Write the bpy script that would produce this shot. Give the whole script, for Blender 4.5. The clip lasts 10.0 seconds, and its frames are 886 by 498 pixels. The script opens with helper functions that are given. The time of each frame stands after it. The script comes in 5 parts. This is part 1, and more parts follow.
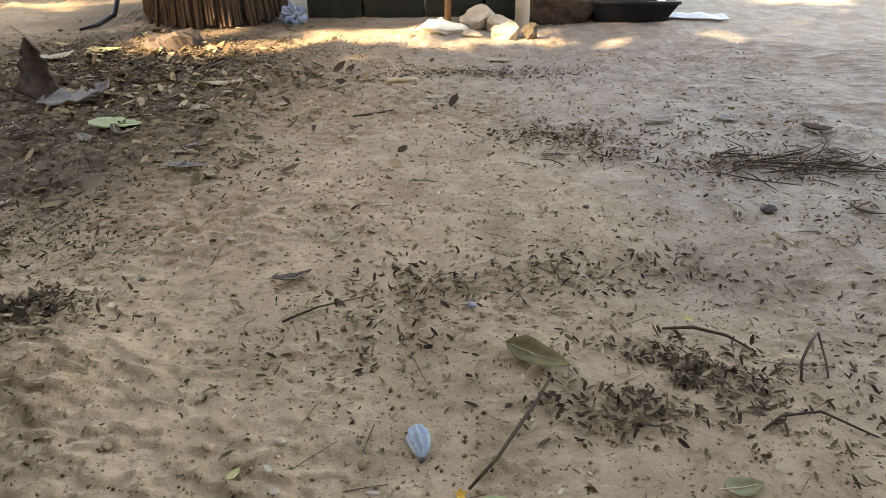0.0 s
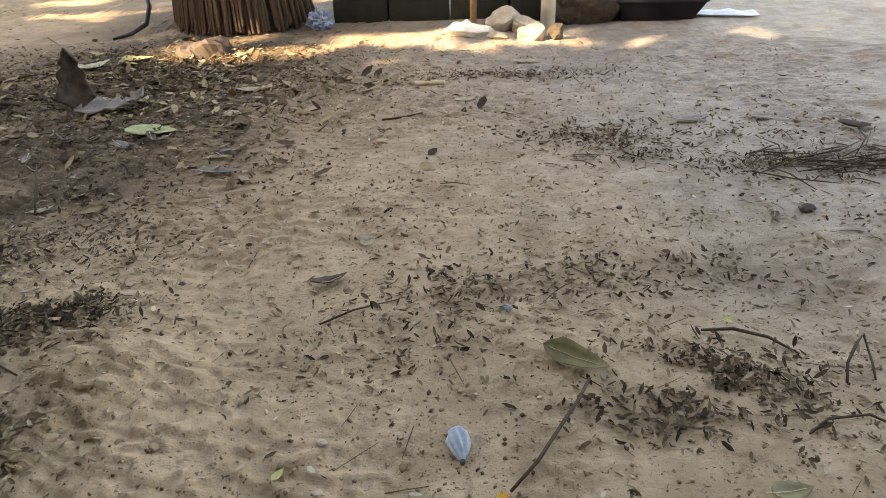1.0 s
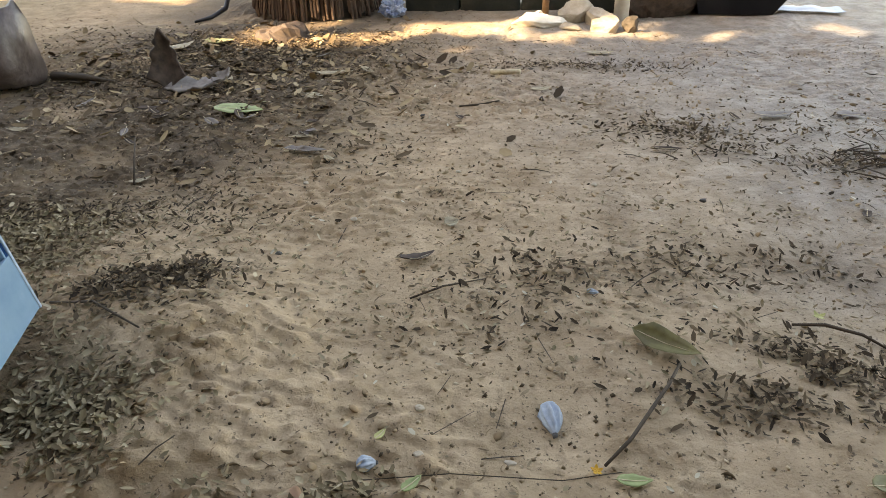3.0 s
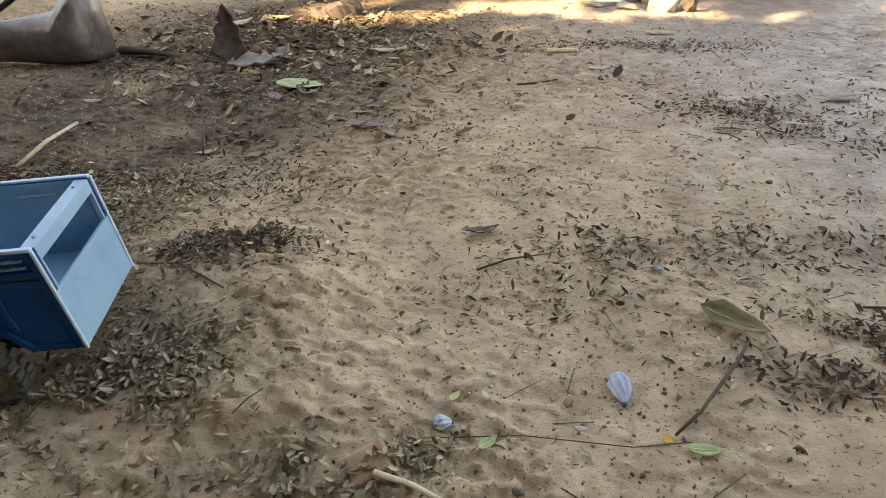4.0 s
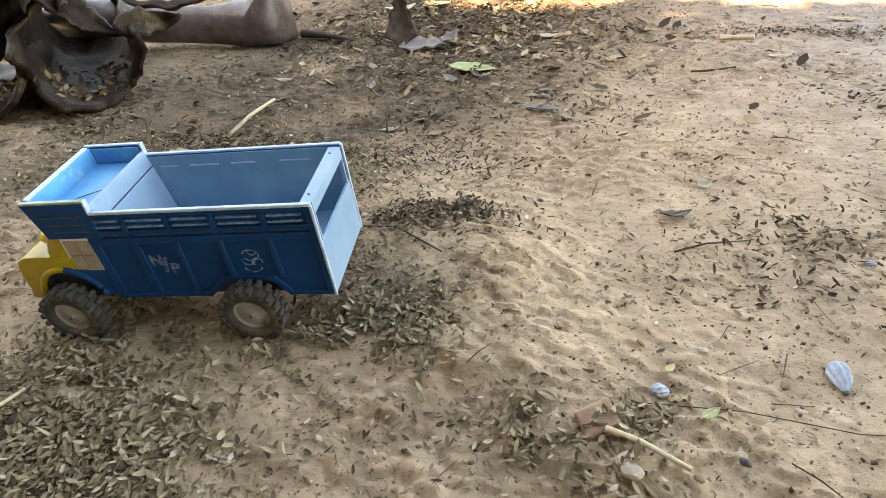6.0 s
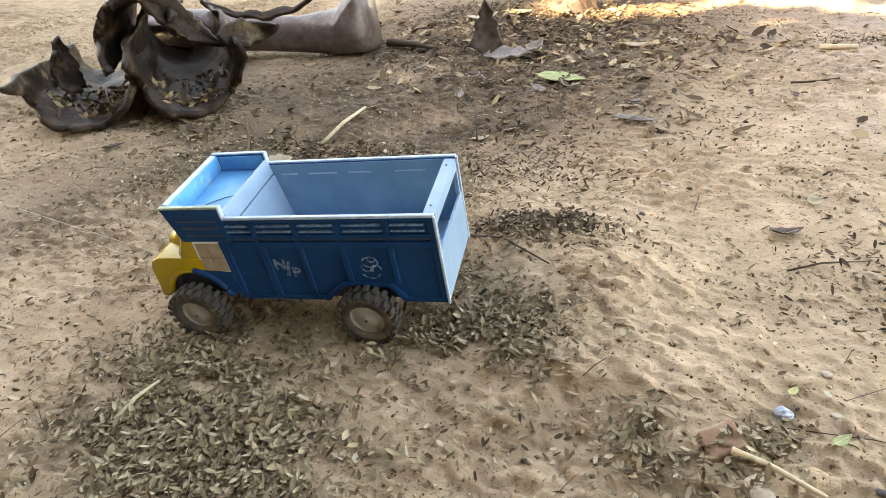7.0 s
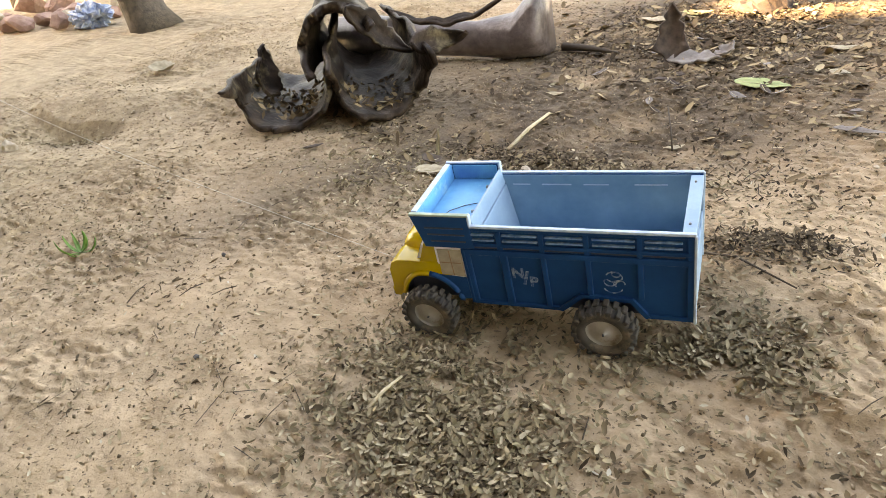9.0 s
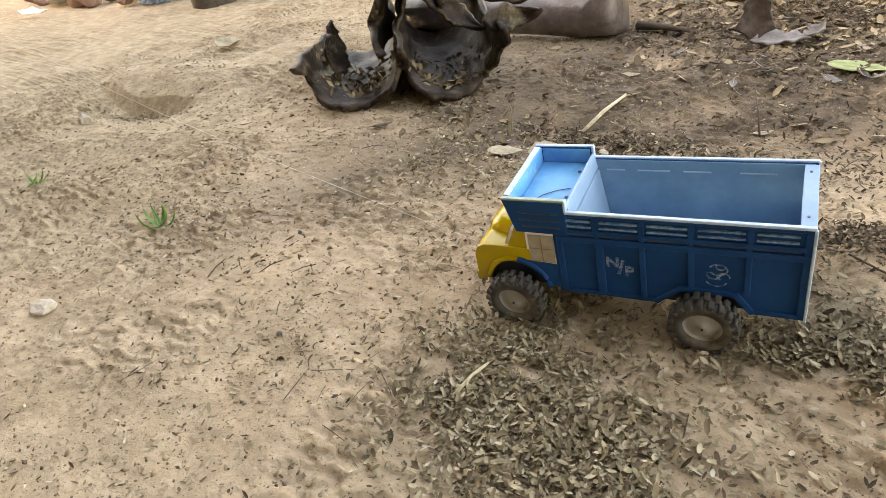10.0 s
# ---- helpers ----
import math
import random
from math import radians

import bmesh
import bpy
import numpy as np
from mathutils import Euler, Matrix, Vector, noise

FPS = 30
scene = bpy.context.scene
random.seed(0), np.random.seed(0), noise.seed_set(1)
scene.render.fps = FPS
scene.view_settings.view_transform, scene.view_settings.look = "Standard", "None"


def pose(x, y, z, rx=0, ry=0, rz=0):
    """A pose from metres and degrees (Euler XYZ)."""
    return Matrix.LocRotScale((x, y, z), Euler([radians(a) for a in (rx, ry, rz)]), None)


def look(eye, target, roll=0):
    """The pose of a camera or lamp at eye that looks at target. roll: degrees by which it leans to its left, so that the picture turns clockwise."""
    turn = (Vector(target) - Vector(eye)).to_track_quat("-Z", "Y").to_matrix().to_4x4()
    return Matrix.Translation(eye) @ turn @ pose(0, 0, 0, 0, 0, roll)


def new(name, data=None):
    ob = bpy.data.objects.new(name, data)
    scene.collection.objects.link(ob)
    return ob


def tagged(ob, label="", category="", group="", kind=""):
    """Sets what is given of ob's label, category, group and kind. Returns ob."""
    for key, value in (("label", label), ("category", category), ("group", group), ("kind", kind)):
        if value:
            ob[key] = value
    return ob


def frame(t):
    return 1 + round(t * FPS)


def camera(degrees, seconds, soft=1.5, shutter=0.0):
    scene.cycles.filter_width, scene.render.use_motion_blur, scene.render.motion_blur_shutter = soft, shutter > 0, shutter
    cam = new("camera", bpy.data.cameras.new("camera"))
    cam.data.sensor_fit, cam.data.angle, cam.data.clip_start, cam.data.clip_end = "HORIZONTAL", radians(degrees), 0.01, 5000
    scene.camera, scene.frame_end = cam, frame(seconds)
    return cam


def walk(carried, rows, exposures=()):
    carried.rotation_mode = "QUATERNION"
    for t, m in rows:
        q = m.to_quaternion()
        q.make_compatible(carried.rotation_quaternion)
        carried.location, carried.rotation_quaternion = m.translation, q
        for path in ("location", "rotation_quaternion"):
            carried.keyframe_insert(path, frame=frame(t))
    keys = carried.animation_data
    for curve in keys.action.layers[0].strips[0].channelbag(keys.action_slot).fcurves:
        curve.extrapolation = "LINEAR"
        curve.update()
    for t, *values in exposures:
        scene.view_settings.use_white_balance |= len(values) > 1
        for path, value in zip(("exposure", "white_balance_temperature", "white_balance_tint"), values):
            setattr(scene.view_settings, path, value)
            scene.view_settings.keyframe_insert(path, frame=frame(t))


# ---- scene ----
cam = camera(71.3, 10.0, soft=0.6)
METRES, EYE, TILT, LEAN, TURN = 0.7, 0.5985, -31.4, 0.0, 0.0
ROWS = [
    (0.0, 0.0, 0.0, 0.0, -0.0, 0.0, 0.0),
    (0.5, -0.0138, 0.0004, 0.0017, 1.07, 0.14, 0.66),
    (1.0, -0.0276, -0.0033, 0.0007, 2.13, 0.2, 0.44),
    (1.5, -0.0485, -0.0089, -0.0106, 2.85, 0.18, -1.2),
    (2.0, -0.071, -0.0213, -0.0142, 3.78, 0.19, -1.58),
    (3.5, -0.166, -0.0655, -0.0435, 7.7, -1.3, -3.1),
    (4.0, -0.2023, -0.0896, -0.0591, 9.47, -2.3, -3.83),
    (4.5, -0.2427, -0.1202, -0.0761, 11.7, -3.3, -4.09),
    (5.0, -0.2933, -0.1556, -0.0959, 14.09, -3.87, -5.17),
    (5.5, -0.3478, -0.1917, -0.1072, 16.7, -4.17, -6.14),
    (7.0, -0.5098, -0.2925, -0.1099, 24.5, -4.65, -8.19),
    (7.5, -0.5664, -0.3302, -0.1139, 27.1, -4.93, -8.83),
    (8.0, -0.628, -0.3684, -0.1188, 29.54, -5.19, -10.0),
    (8.5, -0.6875, -0.4076, -0.1216, 32.22, -5.66, -10.58),
    (9.0, -0.7436, -0.4411, -0.1236, 35.31, -6.55, -10.17),
    (9.5, -0.797, -0.4655, -0.1298, 37.89, -7.85, -10.12),
    (10.0, -0.8474, -0.4835, -0.1376, 39.43, -9.19, -11.37),
]
walk(cam, [(t, pose(0, 0, EYE, TILT, LEAN, TURN) @ pose(METRES * x, METRES * y, METRES * z, 90 + pitch, roll, yaw)) for t, x, y, z, yaw, pitch, roll in ROWS],
     exposures=[(0.0, 2.44, 10700, 15), (3.5, 2.52, 10700, 14), (5.0, 3.02, 10600, 14), (7.0, 3.5, 11500, 18), (10.0, 3.57, 12700, 19)])

# ---- light: open shade under an added unseen tree, sun from behind on the left ----
SUN_FROM = Vector((-0.62, -0.5, 0.58)).normalized()
world = bpy.data.worlds.new("sky")
scene.world = world
world.use_nodes = True
wn = world.node_tree.nodes
sky = wn.new("ShaderNodeTexSky")
sky.sky_type = "NISHITA"
sky.sun_disc = False
sky.sun_elevation = math.asin(SUN_FROM.z)
sky.sun_rotation = math.atan2(SUN_FROM.x, SUN_FROM.y) % (2 * math.pi)
wn["Background"].inputs["Strength"].default_value = 0.15
world.node_tree.links.new(sky.outputs["Color"], wn["Background"].inputs["Color"])
sun_data = bpy.data.lights.new("sun", "SUN")
sun_data.energy, sun_data.angle, sun_data.color = 5.0, radians(0.5), (1.0, 0.93, 0.8)
sun = new("sun", sun_data)
sun.matrix_world = look(SUN_FROM * 20, (0, 0, 0))


# ---- materials ----
def material(name, stops, scale=30.0, rough=0.8, bump=0.3, bump_scale=120.0, metal=0.0, island=0.0, dirt=None, dirt_at=0.62, dirt_scale=9.0, depth=0.002, spec=0.5):
    """stops: colours from dark to light. island: share of the colour that changes from piece to piece. dirt: a second colour in patches."""
    m = bpy.data.materials.new(name)
    m.use_nodes = True
    n, l = m.node_tree.nodes, m.node_tree.links
    out = n["Principled BSDF"]
    out.inputs["Roughness"].default_value, out.inputs["Metallic"].default_value = rough, metal
    co = n.new("ShaderNodeTexCoord")
    tex = n.new("ShaderNodeTexNoise")
    tex.inputs["Scale"].default_value, tex.inputs["Detail"].default_value, tex.inputs["Roughness"].default_value = scale, 6.0, 0.65
    l.new(co.outputs["Object"], tex.inputs["Vector"])
    ramp = n.new("ShaderNodeValToRGB")
    els = ramp.color_ramp.elements
    lo, hi = (0.3, 0.7) if not island else (0.0, 1.0)
    els[0].position, els[1].position = lo, hi
    els[0].color, els[1].color = (*stops[0], 1), (*stops[-1], 1)
    for i, c in enumerate(stops[1:-1]):
        e = els.new(lo + (hi - lo) * (i + 1) / (len(stops) - 1))
        e.color = (*c, 1)
    value = tex.outputs["Fac"]
    if island:
        geo = n.new("ShaderNodeNewGeometry")
        mix = n.new("ShaderNodeMix")
        mix.inputs[0].default_value = island
        l.new(value, mix.inputs[2])
        l.new(geo.outputs["Random Per Island"], mix.inputs[3])
        value = mix.outputs[0]
    l.new(value, ramp.inputs["Fac"])
    colour = ramp.outputs["Color"]
    if dirt:
        d = n.new("ShaderNodeTexNoise")
        d.inputs["Scale"].default_value, d.inputs["Detail"].default_value, d.inputs["Roughness"].default_value = dirt_scale, 8.0, 0.7
        l.new(co.outputs["Object"], d.inputs["Vector"])
        r2 = n.new("ShaderNodeMapRange")
        r2.inputs[1].default_value, r2.inputs[2].default_value = dirt_at - 0.06, dirt_at + 0.06
        l.new(d.outputs["Fac"], r2.inputs[0])
        mc = n.new("ShaderNodeMix")
        mc.data_type = "RGBA"
        l.new(r2.outputs[0], mc.inputs[0])
        l.new(colour, mc.inputs[6])
        mc.inputs[7].default_value = (*dirt, 1)
        colour = mc.outputs[2]
    l.new(colour, out.inputs["Base Color"])
    if bump:
        bt = n.new("ShaderNodeTexNoise")
        bt.inputs["Scale"].default_value, bt.inputs["Detail"].default_value = bump_scale, 8.0
        l.new(co.outputs["Object"], bt.inputs["Vector"])
        b = n.new("ShaderNodeBump")
        b.inputs["Strength"].default_value, b.inputs["Distance"].default_value = bump, depth
        l.new(bt.outputs["Fac"], b.inputs["Height"])
        l.new(b.outputs["Normal"], out.inputs["Normal"])
    out.inputs["Specular IOR Level"].default_value = spec
    return m


def soil_material():
    m = bpy.data.materials.new("sandy_soil")
    m.use_nodes = True
    n, l = m.node_tree.nodes, m.node_tree.links
    out = n["Principled BSDF"]
    co = n.new("ShaderNodeTexCoord")

    def noise_tex(scale, detail=8.0, rough=0.6):
        t = n.new("ShaderNodeTexNoise")
        t.inputs["Scale"].default_value, t.inputs["Detail"].default_value, t.inputs["Roughness"].default_value = scale, detail, rough
        l.new(co.outputs["Object"], t.inputs["Vector"])
        return t.outputs["Fac"]

    def ranged(v, a, b):
        r = n.new("ShaderNodeMapRange")
        r.interpolation_type = "SMOOTHSTEP"
        r.inputs[1].default_value, r.inputs[2].default_value = a, b
        l.new(v, r.inputs[0])
        return r.outputs[0]

    def mixed(fac, a, b):
        x = n.new("ShaderNodeMix")
        x.data_type = "RGBA"
        for k, v in ((0, fac), (6, a), (7, b)):
            if isinstance(v, tuple):
                x.inputs[k].default_value = (*v, 1)
            else:
                l.new(v, x.inputs[k])
        return x.outputs[2]

    def maths(op, a, b):
        x = n.new("ShaderNodeMath")
        x.operation = op
        for k, v in ((0, a), (1, b)):
            if isinstance(v, (int, float)):
                x.inputs[k].default_value = v
            else:
                l.new(v, x.inputs[k])
        return x.outputs[0]

    fine = noise_tex(140.0)
    mid = noise_tex(14.0)
    wide = noise_tex(2.6, 5.0)
    sand = mixed(ranged(mid, 0.33, 0.68), (0.38, 0.266, 0.165), (0.5, 0.36, 0.235))
    damp = mixed(ranged(mid, 0.3, 0.7), (0.3, 0.202, 0.12), (0.42, 0.292, 0.18))
    sand = mixed(ranged(wide, 0.5, 0.66), sand, damp)
    # trodden grey earth towards +x and +y, sky sheen mixed into its bluish grey
    sep = n.new("ShaderNodeSeparateXYZ")
    l.new(co.outputs["Object"], sep.inputs[0])
    side = maths("ADD", maths("MULTIPLY", sep.outputs[0], 0.8), maths("MULTIPLY", sep.outputs[1], 0.42))
    side = maths("ADD", side, maths("MULTIPLY", wide, 0.9))
    grey = mixed(ranged(mid, 0.3, 0.7), (0.22, 0.182, 0.15), (0.37, 0.318, 0.272))
    base = mixed(ranged(side, 0.6, 1.9), sand, grey)
    # dark humus under the litter by the tree
    left = maths("SUBTRACT", maths("MULTIPLY", sep.outputs[1], 0.9), maths("MULTIPLY", sep.outputs[0], 0.75))
    left = maths("ADD", left, maths("MULTIPLY", mid, 0.6))
    near_tree = maths("MULTIPLY", ranged(left, 1.65, 2.25), ranged(maths("SUBTRACT", 0.0, sep.outputs[0]), 0.1, 0.9))
    near_tree = maths("MULTIPLY", near_tree, ranged(maths("ADD", sep.outputs[0], 2.4), 0.0, 0.9))
    base = mixed(maths("MULTIPLY", near_tree, ranged(wide, 0.25, 0.52)), base, (0.1, 0.07, 0.045))
    # yellower bare earth further out, also darkened to offset the strong light there
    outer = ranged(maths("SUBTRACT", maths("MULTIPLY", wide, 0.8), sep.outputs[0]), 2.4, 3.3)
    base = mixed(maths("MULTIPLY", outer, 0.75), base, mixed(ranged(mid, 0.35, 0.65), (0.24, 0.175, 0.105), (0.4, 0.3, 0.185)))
    # brown smudges
    base = mixed(maths("MULTIPLY", ranged(noise_tex(34.0, 6.0, 0.7), 0.53, 0.68), 0.55), base, (0.19, 0.124, 0.073))
    base = mixed(maths("MULTIPLY", ranged(noise_tex(5.5, 6.0, 0.65), 0.5, 0.66), 0.5), base, (0.26, 0.172, 0.1))
    # pale dust and dark specks
    base = mixed(maths("MULTIPLY", ranged(fine, 0.56, 0.72), 0.35), base, (0.5, 0.4, 0.28))
    base = mixed(maths("MULTIPLY", ranged(noise_tex(130.0, 3.0), 0.61, 0.68), 0.8), base, (0.075, 0.052, 0.035))
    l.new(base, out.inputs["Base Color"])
    rough = n.new("ShaderNodeMapRange")
    rough.inputs[1].default_value, rough.inputs[2].default_value, rough.inputs[3].default_value, rough.inputs[4].default_value = 0.9, 1.7, 0.92, 0.62
    l.new(side, rough.inputs[0])
    l.new(rough.outputs[0], out.inputs["Roughness"])
    b1 = n.new("ShaderNodeBump")
    b1.inputs["Strength"].default_value, b1.inputs["Distance"].default_value = 0.8, 0.007
    l.new(noise_tex(42.0, 5.0, 0.55), b1.inputs["Height"])
    b2 = n.new("ShaderNodeBump")
    b2.inputs["Strength"].default_value, b2.inputs["Distance"].default_value = 0.8, 0.0025
    l.new(noise_tex(260.0, 6.0, 0.7), b2.inputs["Height"])
    l.new(b1.outputs["Normal"], b2.inputs["Normal"])
    l.new(b2.outputs["Normal"], out.inputs["Normal"])
    return m


SOIL = soil_material()
BLUE = material("blue_enamel", [(0.0, 0.038, 0.131), (0.0003, 0.058, 0.187)], 14, 0.5, 0.08, 60, dirt=(0.05, 0.08, 0.12), dirt_at=0.74, dirt_scale=22, spec=0.12)
BLUE_EDGE = material("worn_pale_blue_edge", [(0.28, 0.42, 0.57), (0.48, 0.6, 0.71)], 60, 0.5, 0.1, 80, dirt=(0.05, 0.2, 0.45), dirt_at=0.72, dirt_scale=70)
BLUE_IN = material("greyed_blue_inside", [(0.09, 0.25, 0.38), (0.17, 0.36, 0.5)], 12, 0.55, 0.08, 60, dirt=(0.1, 0.24, 0.4), dirt_at=0.66, dirt_scale=14)
BLUE_PALE = material("pale_lilac_blue_paint", [(0.16, 0.3, 0.45), (0.26, 0.42, 0.55)], 10, 0.45, 0.06, 60, dirt=(0.3, 0.38, 0.5), dirt_at=0.68, dirt_scale=20)
BLUE_SKY = material("sky_blue_paint", [(0.008, 0.24, 0.55), (0.06, 0.42, 0.66)], 16, 0.4, 0.06, 60, dirt=(0.3, 0.55, 0.62), dirt_at=0.62, dirt_scale=10)
GREEN_EDGE = material("olive_green_paint", [(0.16, 0.27, 0.2), (0.4, 0.48, 0.36)], 50, 0.5, 0.1)
YELLOW = material("glossy_yellow_plastic", [(0.36, 0.24, 0.002), (0.45, 0.315, 0.003)], 18, 0.26, 0.04, 50, dirt=(0.42, 0.27, 0.03), dirt_at=0.72, dirt_scale=26)
RED = material("red_sign_paint", [(0.5, 0.02, 0.05), (0.62, 0.04, 0.08)], 40, 0.45, 0.05)
RED_LINE = material("red_ink", [(0.5, 0.03, 0.1), (0.6, 0.06, 0.14)], 40, 0.5, 0)
WHITE = material("white_paint", [(0.66, 0.67, 0.7), (0.8, 0.8, 0.82)], 40, 0.5, 0.05, dirt=(0.4, 0.4, 0.42), dirt_at=0.68, dirt_scale=60)
SLAT_WHITE = material("worn_white_stripe", [(0.02, 0.12, 0.27), (0.26, 0.4, 0.53)], 130, 0.5, 0.05, dirt=(0.03, 0.12, 0.3), dirt_at=0.57, dirt_scale=70)
INK_WHITE = material("worn_white_lettering", [(0.12, 0.22, 0.34), (0.36, 0.45, 0.54)], 130, 0.5, 0, dirt=(0.003, 0.06, 0.2), dirt_at=0.5, dirt_scale=110)
CREAM = material("cream_window_paint", [(0.28, 0.24, 0.18), (0.42, 0.37, 0.29)], 60, 0.5, 0.05)
# drawn lines, and near black for shade under the truck and in its arches
DARK = material("dark_line_and_shade_paint", [(0.012, 0.02, 0.04), (0.03, 0.04, 0.07)], 40, 0.5, 0)
LAMP_GREY = material("dull_headlight", [(0.4, 0.3, 0.24), (0.52, 0.42, 0.36)], 80, 0.35, 0.05)
RUBBER = material("dusty_rubber", [(0.03, 0.028, 0.025), (0.075, 0.068, 0.06)], 40, 0.8, 0.2, 160, dirt=(0.15, 0.12, 0.09), dirt_at=0.57, dirt_scale=25)
HUB = material("dusty_grey_hub", [(0.26, 0.255, 0.245), (0.42, 0.41, 0.395)], 30, 0.5, 0.1, 100, dirt=(0.2, 0.16, 0.115), dirt_at=0.62, dirt_scale=30)
STEEL = material("dull_steel", [(0.2, 0.2, 0.2), (0.35, 0.34, 0.33)], 60, 0.45, 0.1, metal=0.8)
THREAD = material("white_thread", [(0.6, 0.56, 0.48), (0.75, 0.7, 0.62)], 300, 0.8, 0)
LITTER = material("leaf_litter", [(0.022, 0.015, 0.009), (0.07, 0.049, 0.029), (0.15, 0.108, 0.064), (0.28, 0.212, 0.13), (0.15, 0.12, 0.066), (0.4, 0.315, 0.205), (0.24, 0.19, 0.11), (0.5, 0.41, 0.28), (0.62, 0.54, 0.4)], 60, 0.85, 0.3, island=0.82, spec=0.2)
DARK_LITTER = material("dark_matted_leaflets", [(0.018, 0.012, 0.008), (0.04, 0.027, 0.017), (0.075, 0.052, 0.033), (0.12, 0.085, 0.054), (0.22, 0.16, 0.102), (0.42, 0.33, 0.22)], 60, 0.85, 0.2, island=0.85, spec=0.2)
LOOSE = material("dark_dry_leaflets", [(0.04, 0.027, 0.017), (0.085, 0.057, 0.034), (0.15, 0.102, 0.062), (0.23, 0.16, 0.1), (0.34, 0.245, 0.152), (0.47, 0.365, 0.245)], 60, 0.85, 0.2, island=0.85, spec=0.2)
COARSE = material("coarse_brown_litter", [(0.03, 0.02, 0.012), (0.07, 0.046, 0.028), (0.13, 0.09, 0.052), (0.22, 0.155, 0.09), (0.36, 0.27, 0.16), (0.5, 0.4, 0.26)], 60, 0.85, 0.3, island=0.85, spec=0.2)
SCATTER = material("pale_dry_leaflets", [(0.06, 0.045, 0.03), (0.14, 0.1, 0.06), (0.3, 0.24, 0.15), (0.5, 0.44, 0.33), (0.62, 0.58, 0.48)], 60, 0.65, 0.2, island=0.85, spec=0.2)
CRUMB = material("soil_crumb", [(0.075, 0.054, 0.036), (0.13, 0.095, 0.062), (0.25, 0.18, 0.115), (0.45, 0.34, 0.225), (0.6, 0.49, 0.36)], 60, 0.95, 0.3, island=0.85, spec=0.2)
CLOD_EARTH = material("earth_clod", [(0.19, 0.13, 0.08), (0.29, 0.203, 0.126), (0.37, 0.26, 0.165), (0.43, 0.315, 0.205)], 60, 0.95, 0.5, 200, island=0.6, spec=0.2)
TWIG = material("dry_twig", [(0.028, 0.019, 0.012), (0.1, 0.068, 0.043)], 90, 0.8, 0.4, 200, island=0.4)
STRAW = material("bleached_stick", [(0.42, 0.33, 0.2), (0.66, 0.56, 0.4)], 80, 0.7, 0.3, 200)
SHEATH = material("weathered_palm_sheath", [(0.011, 0.0072, 0.0052), (0.03, 0.02, 0.0145), (0.075, 0.051, 0.037)], 13, 0.5, 0.8, 55, dirt=(0.15, 0.12, 0.075), dirt_at=0.61, dirt_scale=9, depth=0.004, spec=0.12)
SHEATH_GREY = material("grey_palm_stalk", [(0.05, 0.036, 0.033), (0.12, 0.094, 0.089), (0.22, 0.18, 0.175)], 9, 0.4, 0.8, 40, dirt=(0.06, 0.04, 0.032), dirt_at=0.6, dirt_scale=5, depth=0.004)
BARK = material("fibrous_bark", [(0.035, 0.021, 0.015), (0.1, 0.06, 0.04), (0.24, 0.155, 0.1)], 22, 0.85, 0.6, 70, island=0.5, depth=0.005)
BARK_DARK = material("dark_bark", [(0.045, 0.035, 0.026), (0.11, 0.085, 0.062)], 26, 0.9, 0.7, 60, depth=0.008)
SCRAP = material("brown_bark_scrap", [(0.035, 0.023, 0.017), (0.11, 0.075, 0.056)], 40, 0.8, 0.5, 120)
GREY_SCRAP = material("grey_bark_scrap", [(0.15, 0.125, 0.11), (0.28, 0.25, 0.23)], 40, 0.8, 0.4, 120)
STONE = material("pale_rubble_stone", [(0.34, 0.27, 0.2), (0.56, 0.49, 0.4)], 16, 0.85, 0.6, 70, depth=0.004)
PINK_STONE = material("pinkish_brick_rubble", [(0.24, 0.13, 0.1), (0.42, 0.27, 0.22)], 14, 0.9, 0.6, 60, depth=0.004)
DARK_STONE = material("dark_stone", [(0.03, 0.028, 0.026), (0.1, 0.09, 0.085)], 50, 0.6, 0.5, 120)
BRICK_RED = material("worn_red_brick", [(0.26, 0.14, 0.085), (0.36, 0.21, 0.13)], 40, 0.9, 0.5, 150, dirt=(0.33, 0.25, 0.16), dirt_at=0.56, dirt_scale=40)
# moss tones taken down to near black to paint in the wall's shade
SHADED_MOSS_WALL = material("mossy_masonry_shade_dark", [(0.004, 0.005, 0.004), (0.012, 0.014, 0.009), (0.03, 0.028, 0.02)], 9, 0.8, 0.6, 40, depth=0.01)
PLASTIC_BLACK = material("black_plastic", [(0.008, 0.009, 0.014), (0.02, 0.022, 0.03)], 12, 0.35, 0.05)
TARP = material("pale_blue_sheet", [(0.35, 0.4, 0.5), (0.5, 0.55, 0.64)], 12, 0.4, 0.1)
BAG = material("blue_white_plastic_bag", [(0.12, 0.2, 0.42), (0.3, 0.38, 0.52), (0.5, 0.56, 0.64)], 40, 0.35, 0.2)
SHELL = material("pale_blue_crumpled_plastic", [(0.2, 0.26, 0.35), (0.46, 0.52, 0.58)], 50, 0.45, 0.2, dirt=(0.24, 0.22, 0.22), dirt_at=0.66, dirt_scale=60)
POST_WOOD = material("brown_stick_wood", [(0.2, 0.12, 0.07), (0.36, 0.23, 0.14)], 30, 0.8, 0.3)
LIME = material("whitewashed_wood", [(0.62, 0.58, 0.5), (0.8, 0.77, 0.7)], 20, 0.8, 0.3)
LEAF_GREEN = material("fading_green_leaf", [(0.19, 0.235, 0.08), (0.32, 0.365, 0.16)], 60, 0.55, 0.2)
LEAF_OLIVE = material("olive_brown_leaf", [(0.1, 0.075, 0.03), (0.24, 0.22, 0.09)], 25, 0.55, 0.2)
